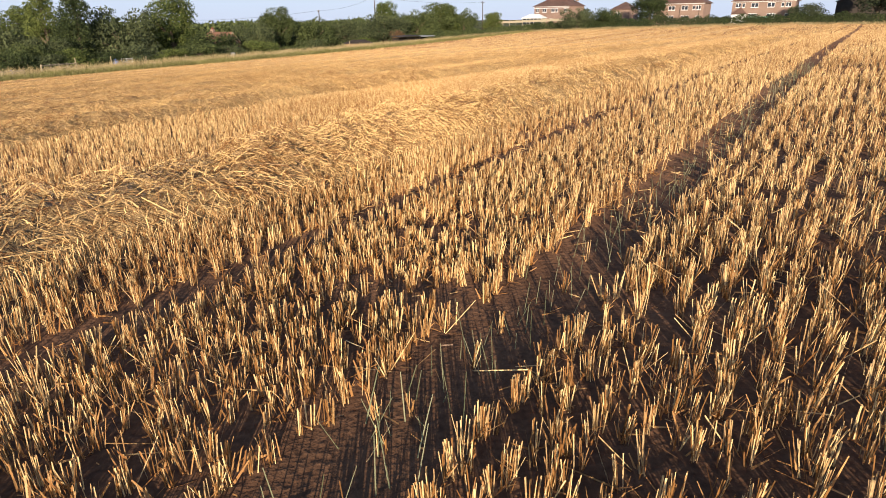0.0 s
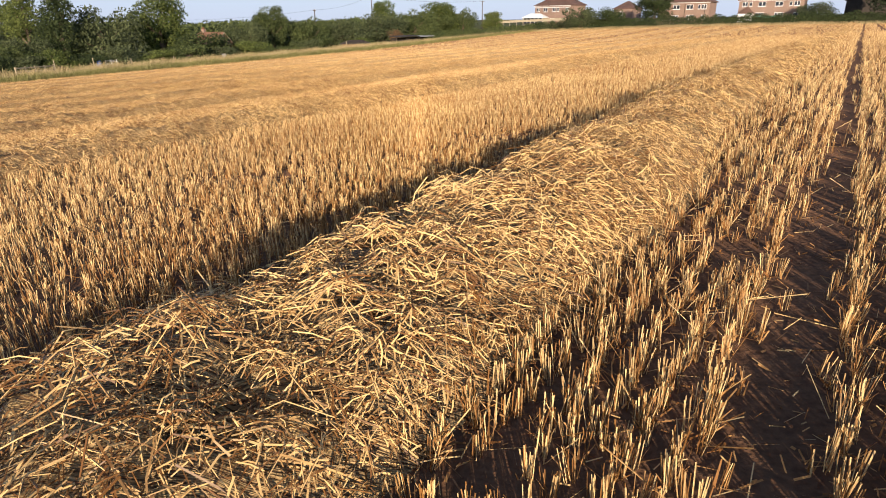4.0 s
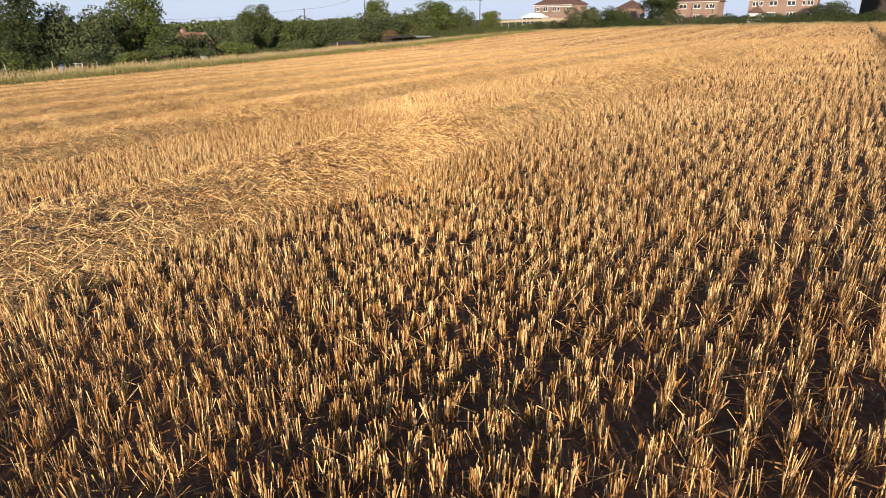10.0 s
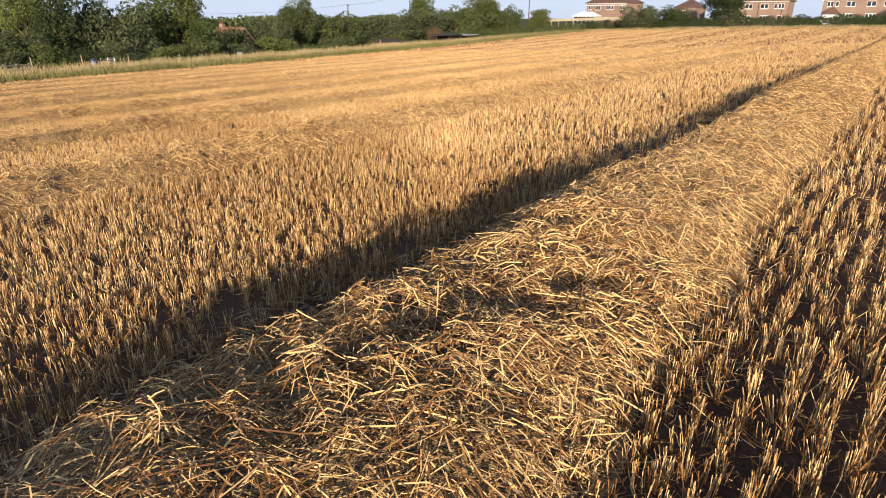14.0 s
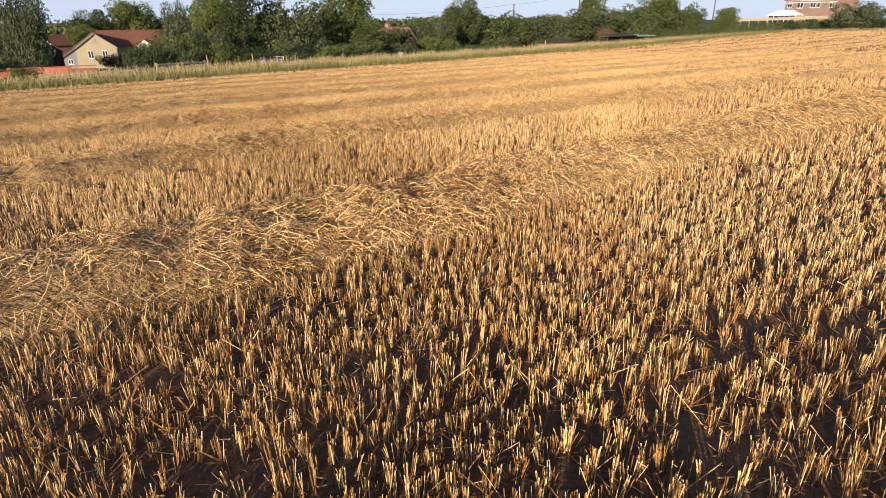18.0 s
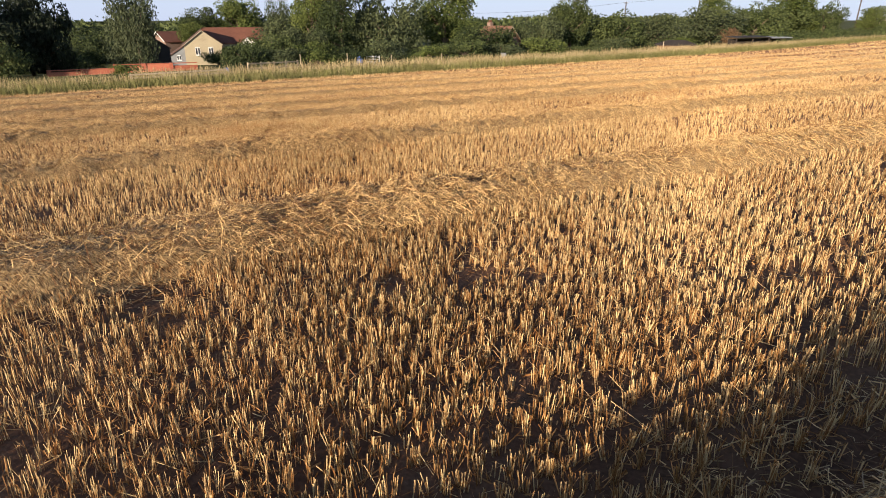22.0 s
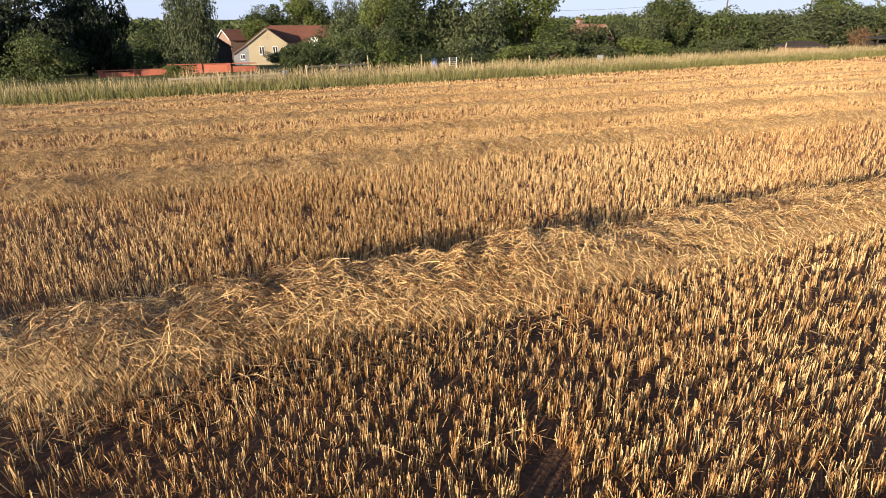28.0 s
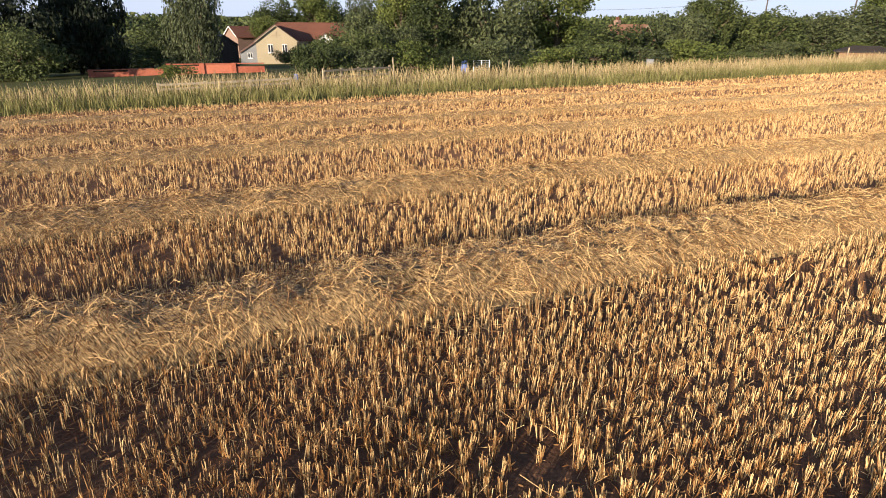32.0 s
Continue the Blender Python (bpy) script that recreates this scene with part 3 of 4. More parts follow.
def leaf_cloud(points, normals, size, squash=1.0):
    """Small folded leaf sprays, facing mostly outwards."""
    k = len(points)
    nrm = normals + RNG.normal(0, 0.55, (k, 3))
    nrm /= np.linalg.norm(nrm, axis=1, keepdims=True)
    ref = RNG.normal(0, 1, (k, 3))
    u = np.cross(nrm, ref)
    u /= np.linalg.norm(u, axis=1, keepdims=True) + 1e-9
    w = np.cross(nrm, u)
    sz = size * RNG.uniform(0.6, 1.4, (k, 1))
    fold = nrm * sz * 0.3
    keep = np.array([1, 1, squash])
    u, w, fold = u * keep, w * keep, fold * keep
    v = np.stack([points - u * sz, points - w * sz * 0.6 + fold, points + u * sz, points + w * sz * 0.6 + fold], 1).reshape(-1, 3)
    o = (np.arange(k) * 4)[:, None]
    loops = np.concatenate([o + np.array([[0, 1, 2]]), o + np.array([[2, 3, 0]])]).ravel()
    return v, loops, np.full(2 * k, 3)


def lobes(kind, rng):
    """Balls of foliage: centre, radii; for a tree 1 high and about 1 wide in the crown's radius."""
    out = []
    if kind == "cone":
        for i in range(26):
            f = i / 25
            z = 0.16 + 0.80 * f
            r = 0.95 * (1 - f) ** 0.75 + 0.08
            a = rng.uniform(0, 6.28)
            out.append((r * 0.55 * math.cos(a), r * 0.55 * math.sin(a), z, r * 0.55, 0.11))
    elif kind in ("bush", "shrub"):
        for i in range(30):
            a, r = rng.uniform(0, 6.28), math.sqrt(rng.uniform(0, 1)) * 0.75
            out.append((r * math.cos(a), r * math.sin(a), 0.1 + 0.7 * i / 29 * (1 - 0.4 * r * r), rng.uniform(0.22, 0.38), rng.uniform(0.12, 0.2)))
    elif kind == "weep":
        for i in range(18):
            a, r = rng.uniform(0, 6.28), math.sqrt(rng.uniform(0, 1)) * 0.62
            out.append((r * math.cos(a), r * math.sin(a), rng.uniform(0.35, 0.86 - 0.35 * r * r), rng.uniform(0.24, 0.36), rng.uniform(0.16, 0.26)))
    else:
        for i in range(32):
            a, f = rng.uniform(0, 6.28), rng.uniform(0, 1)
            z = 0.26 + 0.62 * f
            r = 0.62 * math.sqrt(max(0.05, 1 - ((z - 0.52) / 0.46) ** 2)) * math.sqrt(rng.uniform(0.2, 1))
            out.append((r * math.cos(a), r * math.sin(a), z, rng.uniform(0.24, 0.38), rng.uniform(0.10, 0.16)))
    return out


def tree(kind, count, leaf, mat, label, seed):
    """A tree 1 m high with a crown 1 m in radius, to be scaled when placed."""
    rng = np.random.RandomState(seed)
    root = tagged(new("bush" if kind in ("bush", "shrub") else "tree"), label, "bush" if kind in ("bush", "shrub") else "tree")
    balls = lobes(kind, rng)
    bm = bmesh.new()
    trunk_top = 0.62 if kind not in ("bush", "shrub") else 0.3
    tube(bm, (0, 0, -0.02), (0.02, 0.01, trunk_top), 0.075, 0.03, 7)
    for bx, by, bz, _, _ in balls[::3]:
        tube(bm, (0.01, 0, min(trunk_top * 0.85, bz * 0.6)), (bx * 0.8, by * 0.8, bz), 0.028, 0.008, 5)
    part("trunk", bm, BARK, root)
    per = count // len(balls)
    pts, nrm = [], []
    for bx, by, bz, br, bh in balls:
        d = rng.normal(0, 1, (per, 3))
        d /= np.linalg.norm(d, axis=1, keepdims=True)
        rad = rng.uniform(0.55, 1.05, (per, 1)) ** 0.6 * (1 + 0.22 * np.sin(5 * d[:, :1] + 9 * bx) * np.sin(6 * d[:, 2:] + 7 * by))
        pts.append(np.array([bx, by, bz]) + d * rad * np.array([br, br, bh]))
        nrm.append(d)
    pts, nrm = np.concatenate(pts), np.concatenate(nrm)
    pts[:, 2] = np.maximum(pts[:, 2], 0.03)
    if kind == "weep":
        hang = rng.uniform(0, 1, len(pts)) < 0.55
        pts[hang, 2] -= rng.uniform(0, 0.42, hang.sum())
        pts[:, 2] = np.maximum(pts[:, 2], rng.uniform(0.03, 0.2, len(pts)))
    v, l, s = leaf_cloud(pts, nrm, leaf, {"cone": 0.34, "round": 0.45, "weep": 1.0, "bush": 0.75, "shrub": 1.0}[kind])
    crown = solid("crown", v, l, s, mat)
    crown.parent = root
    return root


MODELS = {
    "cone": [tree("cone", 9600, 0.034, LEAF_LIGHT, "tall conical green tree behind the verge", 1), tree("cone", 9600, 0.034, LEAF, "tall dark green conical tree in the hedge line", 2)],
    "round": [tree("round", 9600, 0.034, LEAF, "round leafy green tree in the hedge line", 3), tree("round", 9600, 0.034, LEAF_LIGHT, "round pale green tree in the hedge line", 4)],
    "bush": [tree("bush", 6600, 0.032, LEAF, "large dense green hedge bush", 5), tree("bush", 6600, 0.032, LEAF, "overgrown dark green hedge bush", 6), tree("bush", 6600, 0.032, LEAF_GREY, "grey-green bramble and hawthorn bush", 7)],
    "pale": [tree("round", 9600, 0.034, LEAF_LIGHT, "tall pale yellow-green tree behind the houses", 21)],
    "rust": [tree("shrub", 3000, 0.045, LEAF_RUST, "rusty brown withered bush in long grass", 14)],
    "shrub": [tree("shrub", 3600, 0.036, LEAF, "low green shrub beside the verge", 8), tree("shrub", 3600, 0.036, LEAF_GREY, "low grey-green bramble beside the verge", 13), tree("shrub", 3600, 0.036, LEAF_LIGHT, "low pale green shrub beside the verge", 9)],
    "weep": [tree("weep", 11000, 0.021, LEAF_BIRCH, "weeping grey-green birch with hanging twigs", 10)],
    "dark_round": [tree("round", 9600, 0.036, LEAF_DARK, "tall dark tree over the far hedge", 23)],
    "dark": [tree("bush", 7600, 0.034, LEAF_DARK, "very dark tree, purple-leaved, also one bush darkened for shade", 12)],
}
PLANTED = (
    ("cone", -57.2, 92.6, 10.7, 3.2), ("cone", -51.9, 91.5, 10.3, 3.4), ("bush", -48.2, 96.8, 8.4, 4.7), ("round", -44.8, 106.9, 9.5, 4.3),
    ("bush", -35.6, 98.8, 4.1, 4.2), ("bush", -31.6, 109.0, 5.5, 3.4), ("round", -30.1, 120.8, 7.5, 3.4), ("bush", -24.1, 126.0, 5.9, 4.5),
    ("bush", -18.7, 133.6, 5.5, 4.8), ("round", -11.9, 157.3, 8.6, 3.6), ("bush", -4.8, 162.2, 7.0, 5.2), ("round", 1.6, 176.6, 8.2, 6.0),
    ("bush", 8.6, 179.7, 7.2, 3.5), ("round", 16.2, 174.2, 5.2, 3.1), ("bush", 34.2, 150.6, 5.0, 4.0), ("bush", 40.7, 149.7, 4.5, 4.0),
    ("round", 51.0, 148.4, 6.6, 4.6), ("bush", 81.1, 136.1, 4.2, 3.9), ("dark_round", 87.3, 123.4, 10.5, 5.6), ("bush", 69.4, 134.5, 1.5, 3.6),
    ("dark", -77.0, 69.2, 9.4, 2.9), ("bush", -70.0, 59.8, 4.2, 2.7), ("bush", -94.5, 85.9, 4.0, 2.4), ("weep", -69.6, 75.8, 8.8, 3.5),
    # the one at -77.5, 63.5 is a green bush, its shade put in as dark leaves
    ("dark", -80.5, 69.5, 9.0, 3.0), ("dark", -77.5, 63.5, 8.0, 3.9), ("shrub", -60.0, 66.4, 1.0, 1.5), ("bush", -78.0, 95.6, 2.2, 2.0), ("bush", -75.0, 98.8, 3.6, 2.8),
    ("round", -95.0, 107.5, 6.2, 3.2), ("round", -98.2, 112.2, 8.6, 3.9), ("pale", -94.5, 117.8, 10.5, 4.3), ("weep", -80.5, 113.7, 9.9, 3.0),
    ("bush", -52.5, 74.9, 2.6, 2.2), ("bush", -53.6, 80.4, 3.6, 3.0), ("bush", -53.5, 85.7, 4.4, 2.8), ("shrub", -48.1, 70.8, 2.5, 2.2),
    ("shrub", -46.3, 73.4, 2.0, 2.3), ("shrub", -44.2, 76.3, 2.5, 2.4), ("shrub", -42.1, 79.3, 1.9, 2.5), ("shrub", -39.7, 82.8, 2.5, 2.6),
    ("shrub", -37.2, 86.4, 1.8, 2.7), ("shrub", -34.3, 90.4, 2.4, 2.8), ("shrub", -31.3, 94.7, 1.7, 2.9), ("shrub", -27.9, 99.7, 2.3, 3.1),
    ("shrub", -25.2, 106.5, 1.2, 2.6), ("shrub", -22.0, 112.5, 2.0, 2.4), ("shrub", -14.1, 127.1, 1.6, 2.6), ("shrub", -1.0, 146.4, 1.5, 3.6),
    ("rust", -8.0, 134.5, 2.6, 1.5),
    # the belt behind the houses and the hedge line
    ("bush", -112, 84, 6.0, 6.0), ("bush", -110, 98, 5.5, 5.5), ("round", -118, 104, 5.6, 6.0), ("round", -110, 118, 4.5, 5.5), ("bush", -100, 128, 9.0, 6.5),
    ("round", -90, 136, 10.5, 6.0), ("bush", -78, 128, 8.5, 6.5), ("bush", -66, 118, 8.0, 6.0), ("bush", -66, 104, 6.5, 5.0), ("round", -58, 140, 6.0, 6.0),
    ("bush", -40, 150, 6.2, 7.0), ("bush", -26, 150, 6.0, 6.0), ("bush", -12, 150, 6.5, 6.5), ("bush", -2, 172, 6.8, 7.0), ("bush", -92, 78, 3.8, 5.0), ("bush", -100, 70, 3.8, 6.0),
    ("bush", -80, 54, 7.0, 5.0), ("dark", -81, 58, 9.4, 4.2), ("bush", -60, 92, 6.0, 4.5), ("bush", -38, 120, 4.3, 4.5), ("bush", -30, 136, 5.8, 5.0), ("bush", 6, 190, 6.6, 6.5),
)
used = set()
for i, (kind, x, y, tall, wide) in enumerate(PLANTED):
    model = MODELS[kind][i % len(MODELS[kind])]
    m = pose(x, y, ground_at(x, y), 0, 0, (i * 77) % 360) @ Matrix.Diagonal((wide * 1.22, wide * 1.22, tall * 1.13, 1))
    if model.name in used:
        copy_thing(model, m @ Matrix.Diagonal((*[1 / v for v in model.scale], 1)))
    else:
        model.matrix_basis = m
        used.add(model.name)


# ---- far woods along the horizon ----
k = 24000
s_w, n_w = RNG.uniform(-350, 420, k), RNG.uniform(250, 330, k)
x, y = xy(n_w, s_w)
up = (6.4 + 2.0 * ripple(x, y, 40.0, 2) + 1.4 * ripple(x, y, 13.0, 3)) * RNG.uniform(0.05, 1, k) ** 0.5
pts = np.column_stack([x, y, terrain(x, y) + up])
tagged(solid("far_woods", *leaf_cloud(pts, RNG.normal(0, 1, (k, 3)), 0.95), LEAF), "dark green woods along the horizon", "woods", kind="stuff")


# ---- clipped hedges round the field's far end ----


def hedge(a, b, tall, thick, count, label):
    """A long hedge between two places of the plan (n, s)."""
    a, b = np.array(xy(*a)), np.array(xy(*b))
    f = RNG.uniform(0, 1, count)
    p = a + (b - a) * f[:, None]
    side = np.array([-(b - a)[1], (b - a)[0]])
    side = side / np.linalg.norm(side)
    ang = RNG.uniform(0, math.pi, count)
    bulge = 1 + 0.18 * ripple(p[:, 0], p[:, 1], 3.0, 2) + 0.1 * ripple(p[:, 0], p[:, 1], 1.1, 3)
    across = np.cos(ang) * thick / 2 * RNG.uniform(0.8, 1.05, count)
    up = np.sin(ang) ** 0.5 * tall * bulge * RNG.uniform(0.7, 1.03, count)
    px = p + side * across[:, None]
    z = terrain(px[:, 0], px[:, 1]) + up * np.where(RNG.uniform(0, 1, count) < 0.5, 1, RNG.uniform(0.05, 1, count))
    nrm = np.column_stack([side[0] * np.cos(ang), side[1] * np.cos(ang), np.sin(ang) * 0.8])
    return tagged(solid("hedge", *leaf_cloud(np.column_stack([px, z]), nrm, 0.13), LEAF), label, "hedge")


hedge((73, 100), (70, 146), 1.7, 1.6, 8000, "green field hedge running beside the verge")
hedge((72, 144), (-45, 144), 2.0, 1.7, 42000, "clipped green hedge between field and gardens")

# ---- houses ----


def window(parent, x, z, w, h, y=0.0, panes=2):
    """A white casement window on a wall that faces -y."""
    win = part("window", box(bmesh.new(), (w, 0.06, h), (x, y - 0.02, z)), WHITE, parent, "white framed window")
    gap = w / panes
    for i in range(panes):
        part("pane", box(bmesh.new(), (gap - 0.10, 0.03, h - 0.16), (x - w / 2 + gap * (i + 0.5), y - 0.045, z)), GLASS, win)
    part("sill", box(bmesh.new(), (w + 0.12, 0.14, 0.06), (x, y - 0.07, z - h / 2 - 0.03)), WHITE, win)
    return win


def hip_roof(w, d, z, rise, over=0.35, ridge=None):
    """A hipped roof with thickness over a plan w by d, whose front wall stands at y = 0."""
    bm = bmesh.new()
    ridge = w - d if ridge is None else ridge
    x0, x1, y0, y1 = -w / 2 - over, w / 2 + over, -over, d + over
    eave = [bm.verts.new((x, y, zz)) for zz in (z - 0.12, z) for x, y in ((x0, y0), (x1, y0), (x1, y1), (x0, y1))]
    ra, rb = bm.verts.new((-ridge / 2, d / 2, z + rise)), bm.verts.new((ridge / 2, d / 2, z + rise))
    lo, hi = eave[:4], eave[4:]
    bm.faces.new(lo[::-1])
    for i in range(4):
        bm.faces.new((lo[i], lo[(i + 1) % 4], hi[(i + 1) % 4], hi[i]))
    bm.faces.new((hi[0], hi[1], rb, ra))
    bm.faces.new((hi[1], hi[2], rb))
    bm.faces.new((hi[2], hi[3], ra, rb))
    bm.faces.new((hi[3], hi[0], ra))
    return bm


def gable_roof(w, d, z, rise, over=0.3, thick=0.14):
    """Two slopes with thickness, ridge along y, over a plan w by d whose gable stands at y = 0."""
    bm = bmesh.new()
    for sgn in (-1, 1):
        k = rise / (w / 2)
        ex, ez = sgn * (w / 2 + over), z - over * k
        ring = [(0, z + rise), (ex, ez), (ex, ez + thick), (0, z + rise + thick)]
        a = [bm.verts.new((x, -over, zz)) for x, zz in ring]
        b = [bm.verts.new((x, d + over, zz)) for x, zz in ring]
        for i in range(4):
            bm.faces.new((a[i], a[(i + 1) % 4], b[(i + 1) % 4], b[i]))
        bm.faces.new(a[::-1])
        bm.faces.new(b)
    bmesh.ops.recalc_face_normals(bm, faces=bm.faces)
    return bm


def gable_wall(w, d, z, rise):
    bm = bmesh.new()
    ring = [(-w / 2, 0), (w / 2, 0), (w / 2, z), (0, z + rise), (-w / 2, z)]
    a = [bm.verts.new((x, 0, zz)) for x, zz in ring]
    b = [bm.verts.new((x, d, zz)) for x, zz in ring]
    for i in range(5):
        bm.faces.new((a[i], a[(i + 1) % 5], b[(i + 1) % 5], b[i]))
    bm.faces.new(a[::-1])
    bm.faces.new(b)
    bmesh.ops.recalc_face_normals(bm, faces=bm.faces)
    return bm


def chimney(parent, x, y, z, tall=1.2, w=0.7):
    st = part("chimney", box(bmesh.new(), (w, 0.55, tall), (x, y, z + tall / 2)), BRICK, parent, "brick chimney stack")
    for k in (-0.17, 0.17):
        part("chimney_pot", tube(bmesh.new(), (x + k, y, z + tall), (x + k, y, z + tall + 0.3), 0.11, 0.09), TILE_RED, st)


def brick_house(x, y, z, w, d, eaves, rise, turn, wins, label):
    """A two-storey house whose front faces -y before turning. wins: (x, storey height, width, height, panes)."""
    h = thing("house", (x, y, z), turn, label, "house", "brick houses behind the far hedge")
    part("wall", box(bmesh.new(), (w, d, eaves), (0, d / 2, eaves / 2)), BRICK, h, "red brick wall")
    part("roof", hip_roof(w, d, eaves, rise), TILE, h, "brown tiled hipped roof")
    part("fascia", box(bmesh.new(), (w + 0.5, 0.05, 0.16), (0, -0.3, eaves - 0.14)), WHITE, h, "white fascia board")
    for wx, wz, ww, wh, n in wins:
        window(h, wx, wz, ww, wh, 0.0, n)
    return h


def semi_windows(w):
    out = []
    for sgn in (-1, 1):
        out += [(sgn * w * 0.13, 4.45, 1.5, 1.0, 2), (sgn * w * 0.40, 4.45, 1.1, 1.0, 2), (sgn * w * 0.15, 2.15, 1.7, 1.1, 3), (sgn * w * 0.31, 4.45, 0.55, 0.95, 1), (sgn * w * 0.40, 2.15, 0.9, 1.0, 1)]
    return out


def on_plan(n, s):
    x, y = xy(n, s)
    return x, y, ground_at(x, y) - 0.05


TURN = -35.0
hx, hy, hz = on_plan(39.4, 160)
house_b = brick_house(hx, hy, hz - 0.35, 11.7, 8.0, 5.55, 2.7, TURN, semi_windows(11.7), "red brick semi-detached house with white windows")
for k in (-4.6, 0.4, 4.9):
    part("downpipe", tube(bmesh.new(), (k, -0.08, 0), (k, -0.08, 5.1), 0.05, 0.05, 6), DARKWOOD, house_b, "dark downpipe")
hx, hy, hz = on_plan(20.9, 160)
house_c = brick_house(hx, hy, hz - 0.35, 12.8, 8.0, 5.35, 2.7, TURN, semi_windows(12.8), "red brick house with a bay and a green panelled lean-to")
bay = part("bay", box(bmesh.new(), (3.0, 1.4, 2.5), (-4.6, -0.7, 1.25)), WHITE, house_c, "white bay extension")
bm = bmesh.new()
rim = [(-6.3, -1.6, 2.5), (-2.9, -1.6, 2.5), (-2.9, 0, 2.5), (-6.3, 0, 2.5)]
apex = bm.verts.new((-4.6, 0, 4.1))
vs = [bm.verts.new(p) for p in rim]
bm.faces.new(vs[::-1])
for i in range(4):
    bm.faces.new((vs[i], vs[(i + 1) % 4], apex))
part("bay_roof", bm, TILE, bay, "grey tiled bay roof")
part("lean_to", box(bmesh.new(), (4.2, 1.2, 2.0), (-0.6, -0.6, 1.0)), GREENSHED, house_c, "pale green panelled lean-to")
hx, hy, hz = on_plan(74.3, 163)
house_a = brick_house(hx, hy, hz, 11.2, 8.0, 6.5, 2.6, TURN - 8, [(-4.5, 5.4, 1.0, 1.0, 2), (-2.2, 5.4, 1.3, 1.1, 2), (0.6, 5.4, 1.1, 1.1, 2), (1.8, 5.4, 0.6, 1.0, 1), (0.2, 2.6, 1.4, 1.2, 2), (4.6, 5.4, 1.0, 1.0, 2)], "red brick house on the rise above the field")
part("string_course", box(bmesh.new(), (11.3, 0.06, 0.12), (0, -0.03, 5.95)), WHITE, house_a)
chimney(house_a, 5.6, 4.0, 7.6)
# the conservatory is a thing of its own beside the house
cx, cy, cz = on_plan(77.2, 157)
cons = thing("conservatory", (cx, cy, cz), TURN, "white framed conservatory with a pale hipped roof", "conservatory")
part("wall", box(bmesh.new(), (6.0, 3.0, 3.6), (0, 1.5, 1.8)), RENDER_CREAM, cons)
part("roof", hip_roof(6.0, 3.0, 3.6, 1.0, 0.2), WHITE, cons, "white glazed roof")
for k in range(5):
    part("pane", box(bmesh.new(), (0.98, 0.03, 1.4), (-2.24 + 1.12 * k, -0.015, 2.8)), GLASS, cons)
for k in range(6):
    part("glazing_bar", box(bmesh.new(), (0.08, 0.06, 1.5), (-2.8 + 1.12 * k, -0.03, 2.8)), WHITE, cons)
gx2, gy2, gz2 = on_plan(56.4, 168)
g = thing("house", (gx2, gy2, gz2), TURN, "small brown roofed house half hidden by trees", "house")
part("wall", gable_wall(5.0, 8.0, 4.6, 0.01), BRICK, g)
part("roof", hip_roof(5.0, 8.0, 4.6, 1.9, 0.3, 0.4), TILE, g, "brown tiled roof")
window(g, -0.6, 3.4, 1.2, 1.0)
rx, ry, rz = on_plan(0.5, 166)
barn = thing("barn", (rx, ry, rz), TURN, "dark barn behind the far hedge", "barn")
part("wall", gable_wall(13.0, 9.0, 4.6, 2.2), DARKWOOD, barn)
part("roof", gable_roof(13.0, 9.0, 4.6, 2.2), DARKWOOD, barn, "dark sheet roof")

# cream gabled house with a long red roof
cream = thing("house", (-88.2, 102.6, -6.9), 49.0, "cream rendered gabled house with a red tiled roof", "house")
part("wall", gable_wall(6.0, 5.0, 3.4, 2.2), RENDER_CREAM, cream, "cream rendered gable")
part("roof", gable_roof(6.0, 5.0, 3.4, 2.2, 0.3), TILE, cream, "dark red tiled roof")
for sgn in (-1, 1):
    m = pose(0, 0, 0, 0, math.degrees(math.atan2(2.2, 3.0)) * sgn, 0)
    part("bargeboard", box(bmesh.new(), (3.95, 0.05, 0.1), (sgn * 1.62, -0.33, 4.42), m), FENCEBOARD, cream, "pale timber bargeboard")
window(cream, -0.95, 2.35, 0.75, 1.25)
window(cream, 1.15, 2.35, 0.75, 1.25)
part("gable_trim", box(bmesh.new(), (1.2, 0.06, 0.16), (0, -0.03, 4.25)), WOOD, cream, "timber gable trim")
part("gable_trim", box(bmesh.new(), (0.16, 0.07, 1.0), (0, -0.035, 4.4)), WOOD, cream, "timber gable trim")
bm = bmesh.new()
box(bm, (12.0, 5.0, 3.4), (6.5, 6.5, 1.7))
part("wing", bm, RENDER_CREAM, cream, "long rear wing")
bm = bmesh.new()
lo = [(0.2, 3.7, 3.3), (12.8, 3.7, 3.3), (12.8, 6.5, 5.9), (0.2, 6.5, 5.9), (12.8, 9.3, 3.3), (0.2, 9.3, 3.3)]
v = [bm.verts.new(p) for p in lo]
u = [bm.verts.new((p[0], p[1], p[2] + 0.14)) for p in lo]
bm.faces.new((u[0], u[1], u[2], u[3]))
bm.faces.new((u[3], u[2], u[4], u[5]))
bm.faces.new((v[3], v[2], v[1], v[0]))
bm.faces.new((v[5], v[4], v[2], v[3]))
for i, j in ((0, 1), (1, 2), (2, 4), (4, 5), (5, 3), (3, 0)):
    bm.faces.new((v[i], v[j], u[j], u[i]))
part("wing_roof", bm, TILE_RED, cream, "long red tiled roof")
dormer = part("dormer", gable_wall(2.2, 2.0, 3.6, 0.9), WHITE, cream, "small white dormer gable")
dormer.location = (7.6, 2.6, 0)
part("dormer_roof", gable_roof(2.2, 2.0, 3.6, 0.9, 0.15), TILE_RED, dormer)
bm = bmesh.new()
ring = [(-5.4, 0), (-3.0, 0), (-3.0, 3.2), (-5.4, 1.7)]
a = [bm.verts.new((x, 0.15, z)) for x, z in ring]
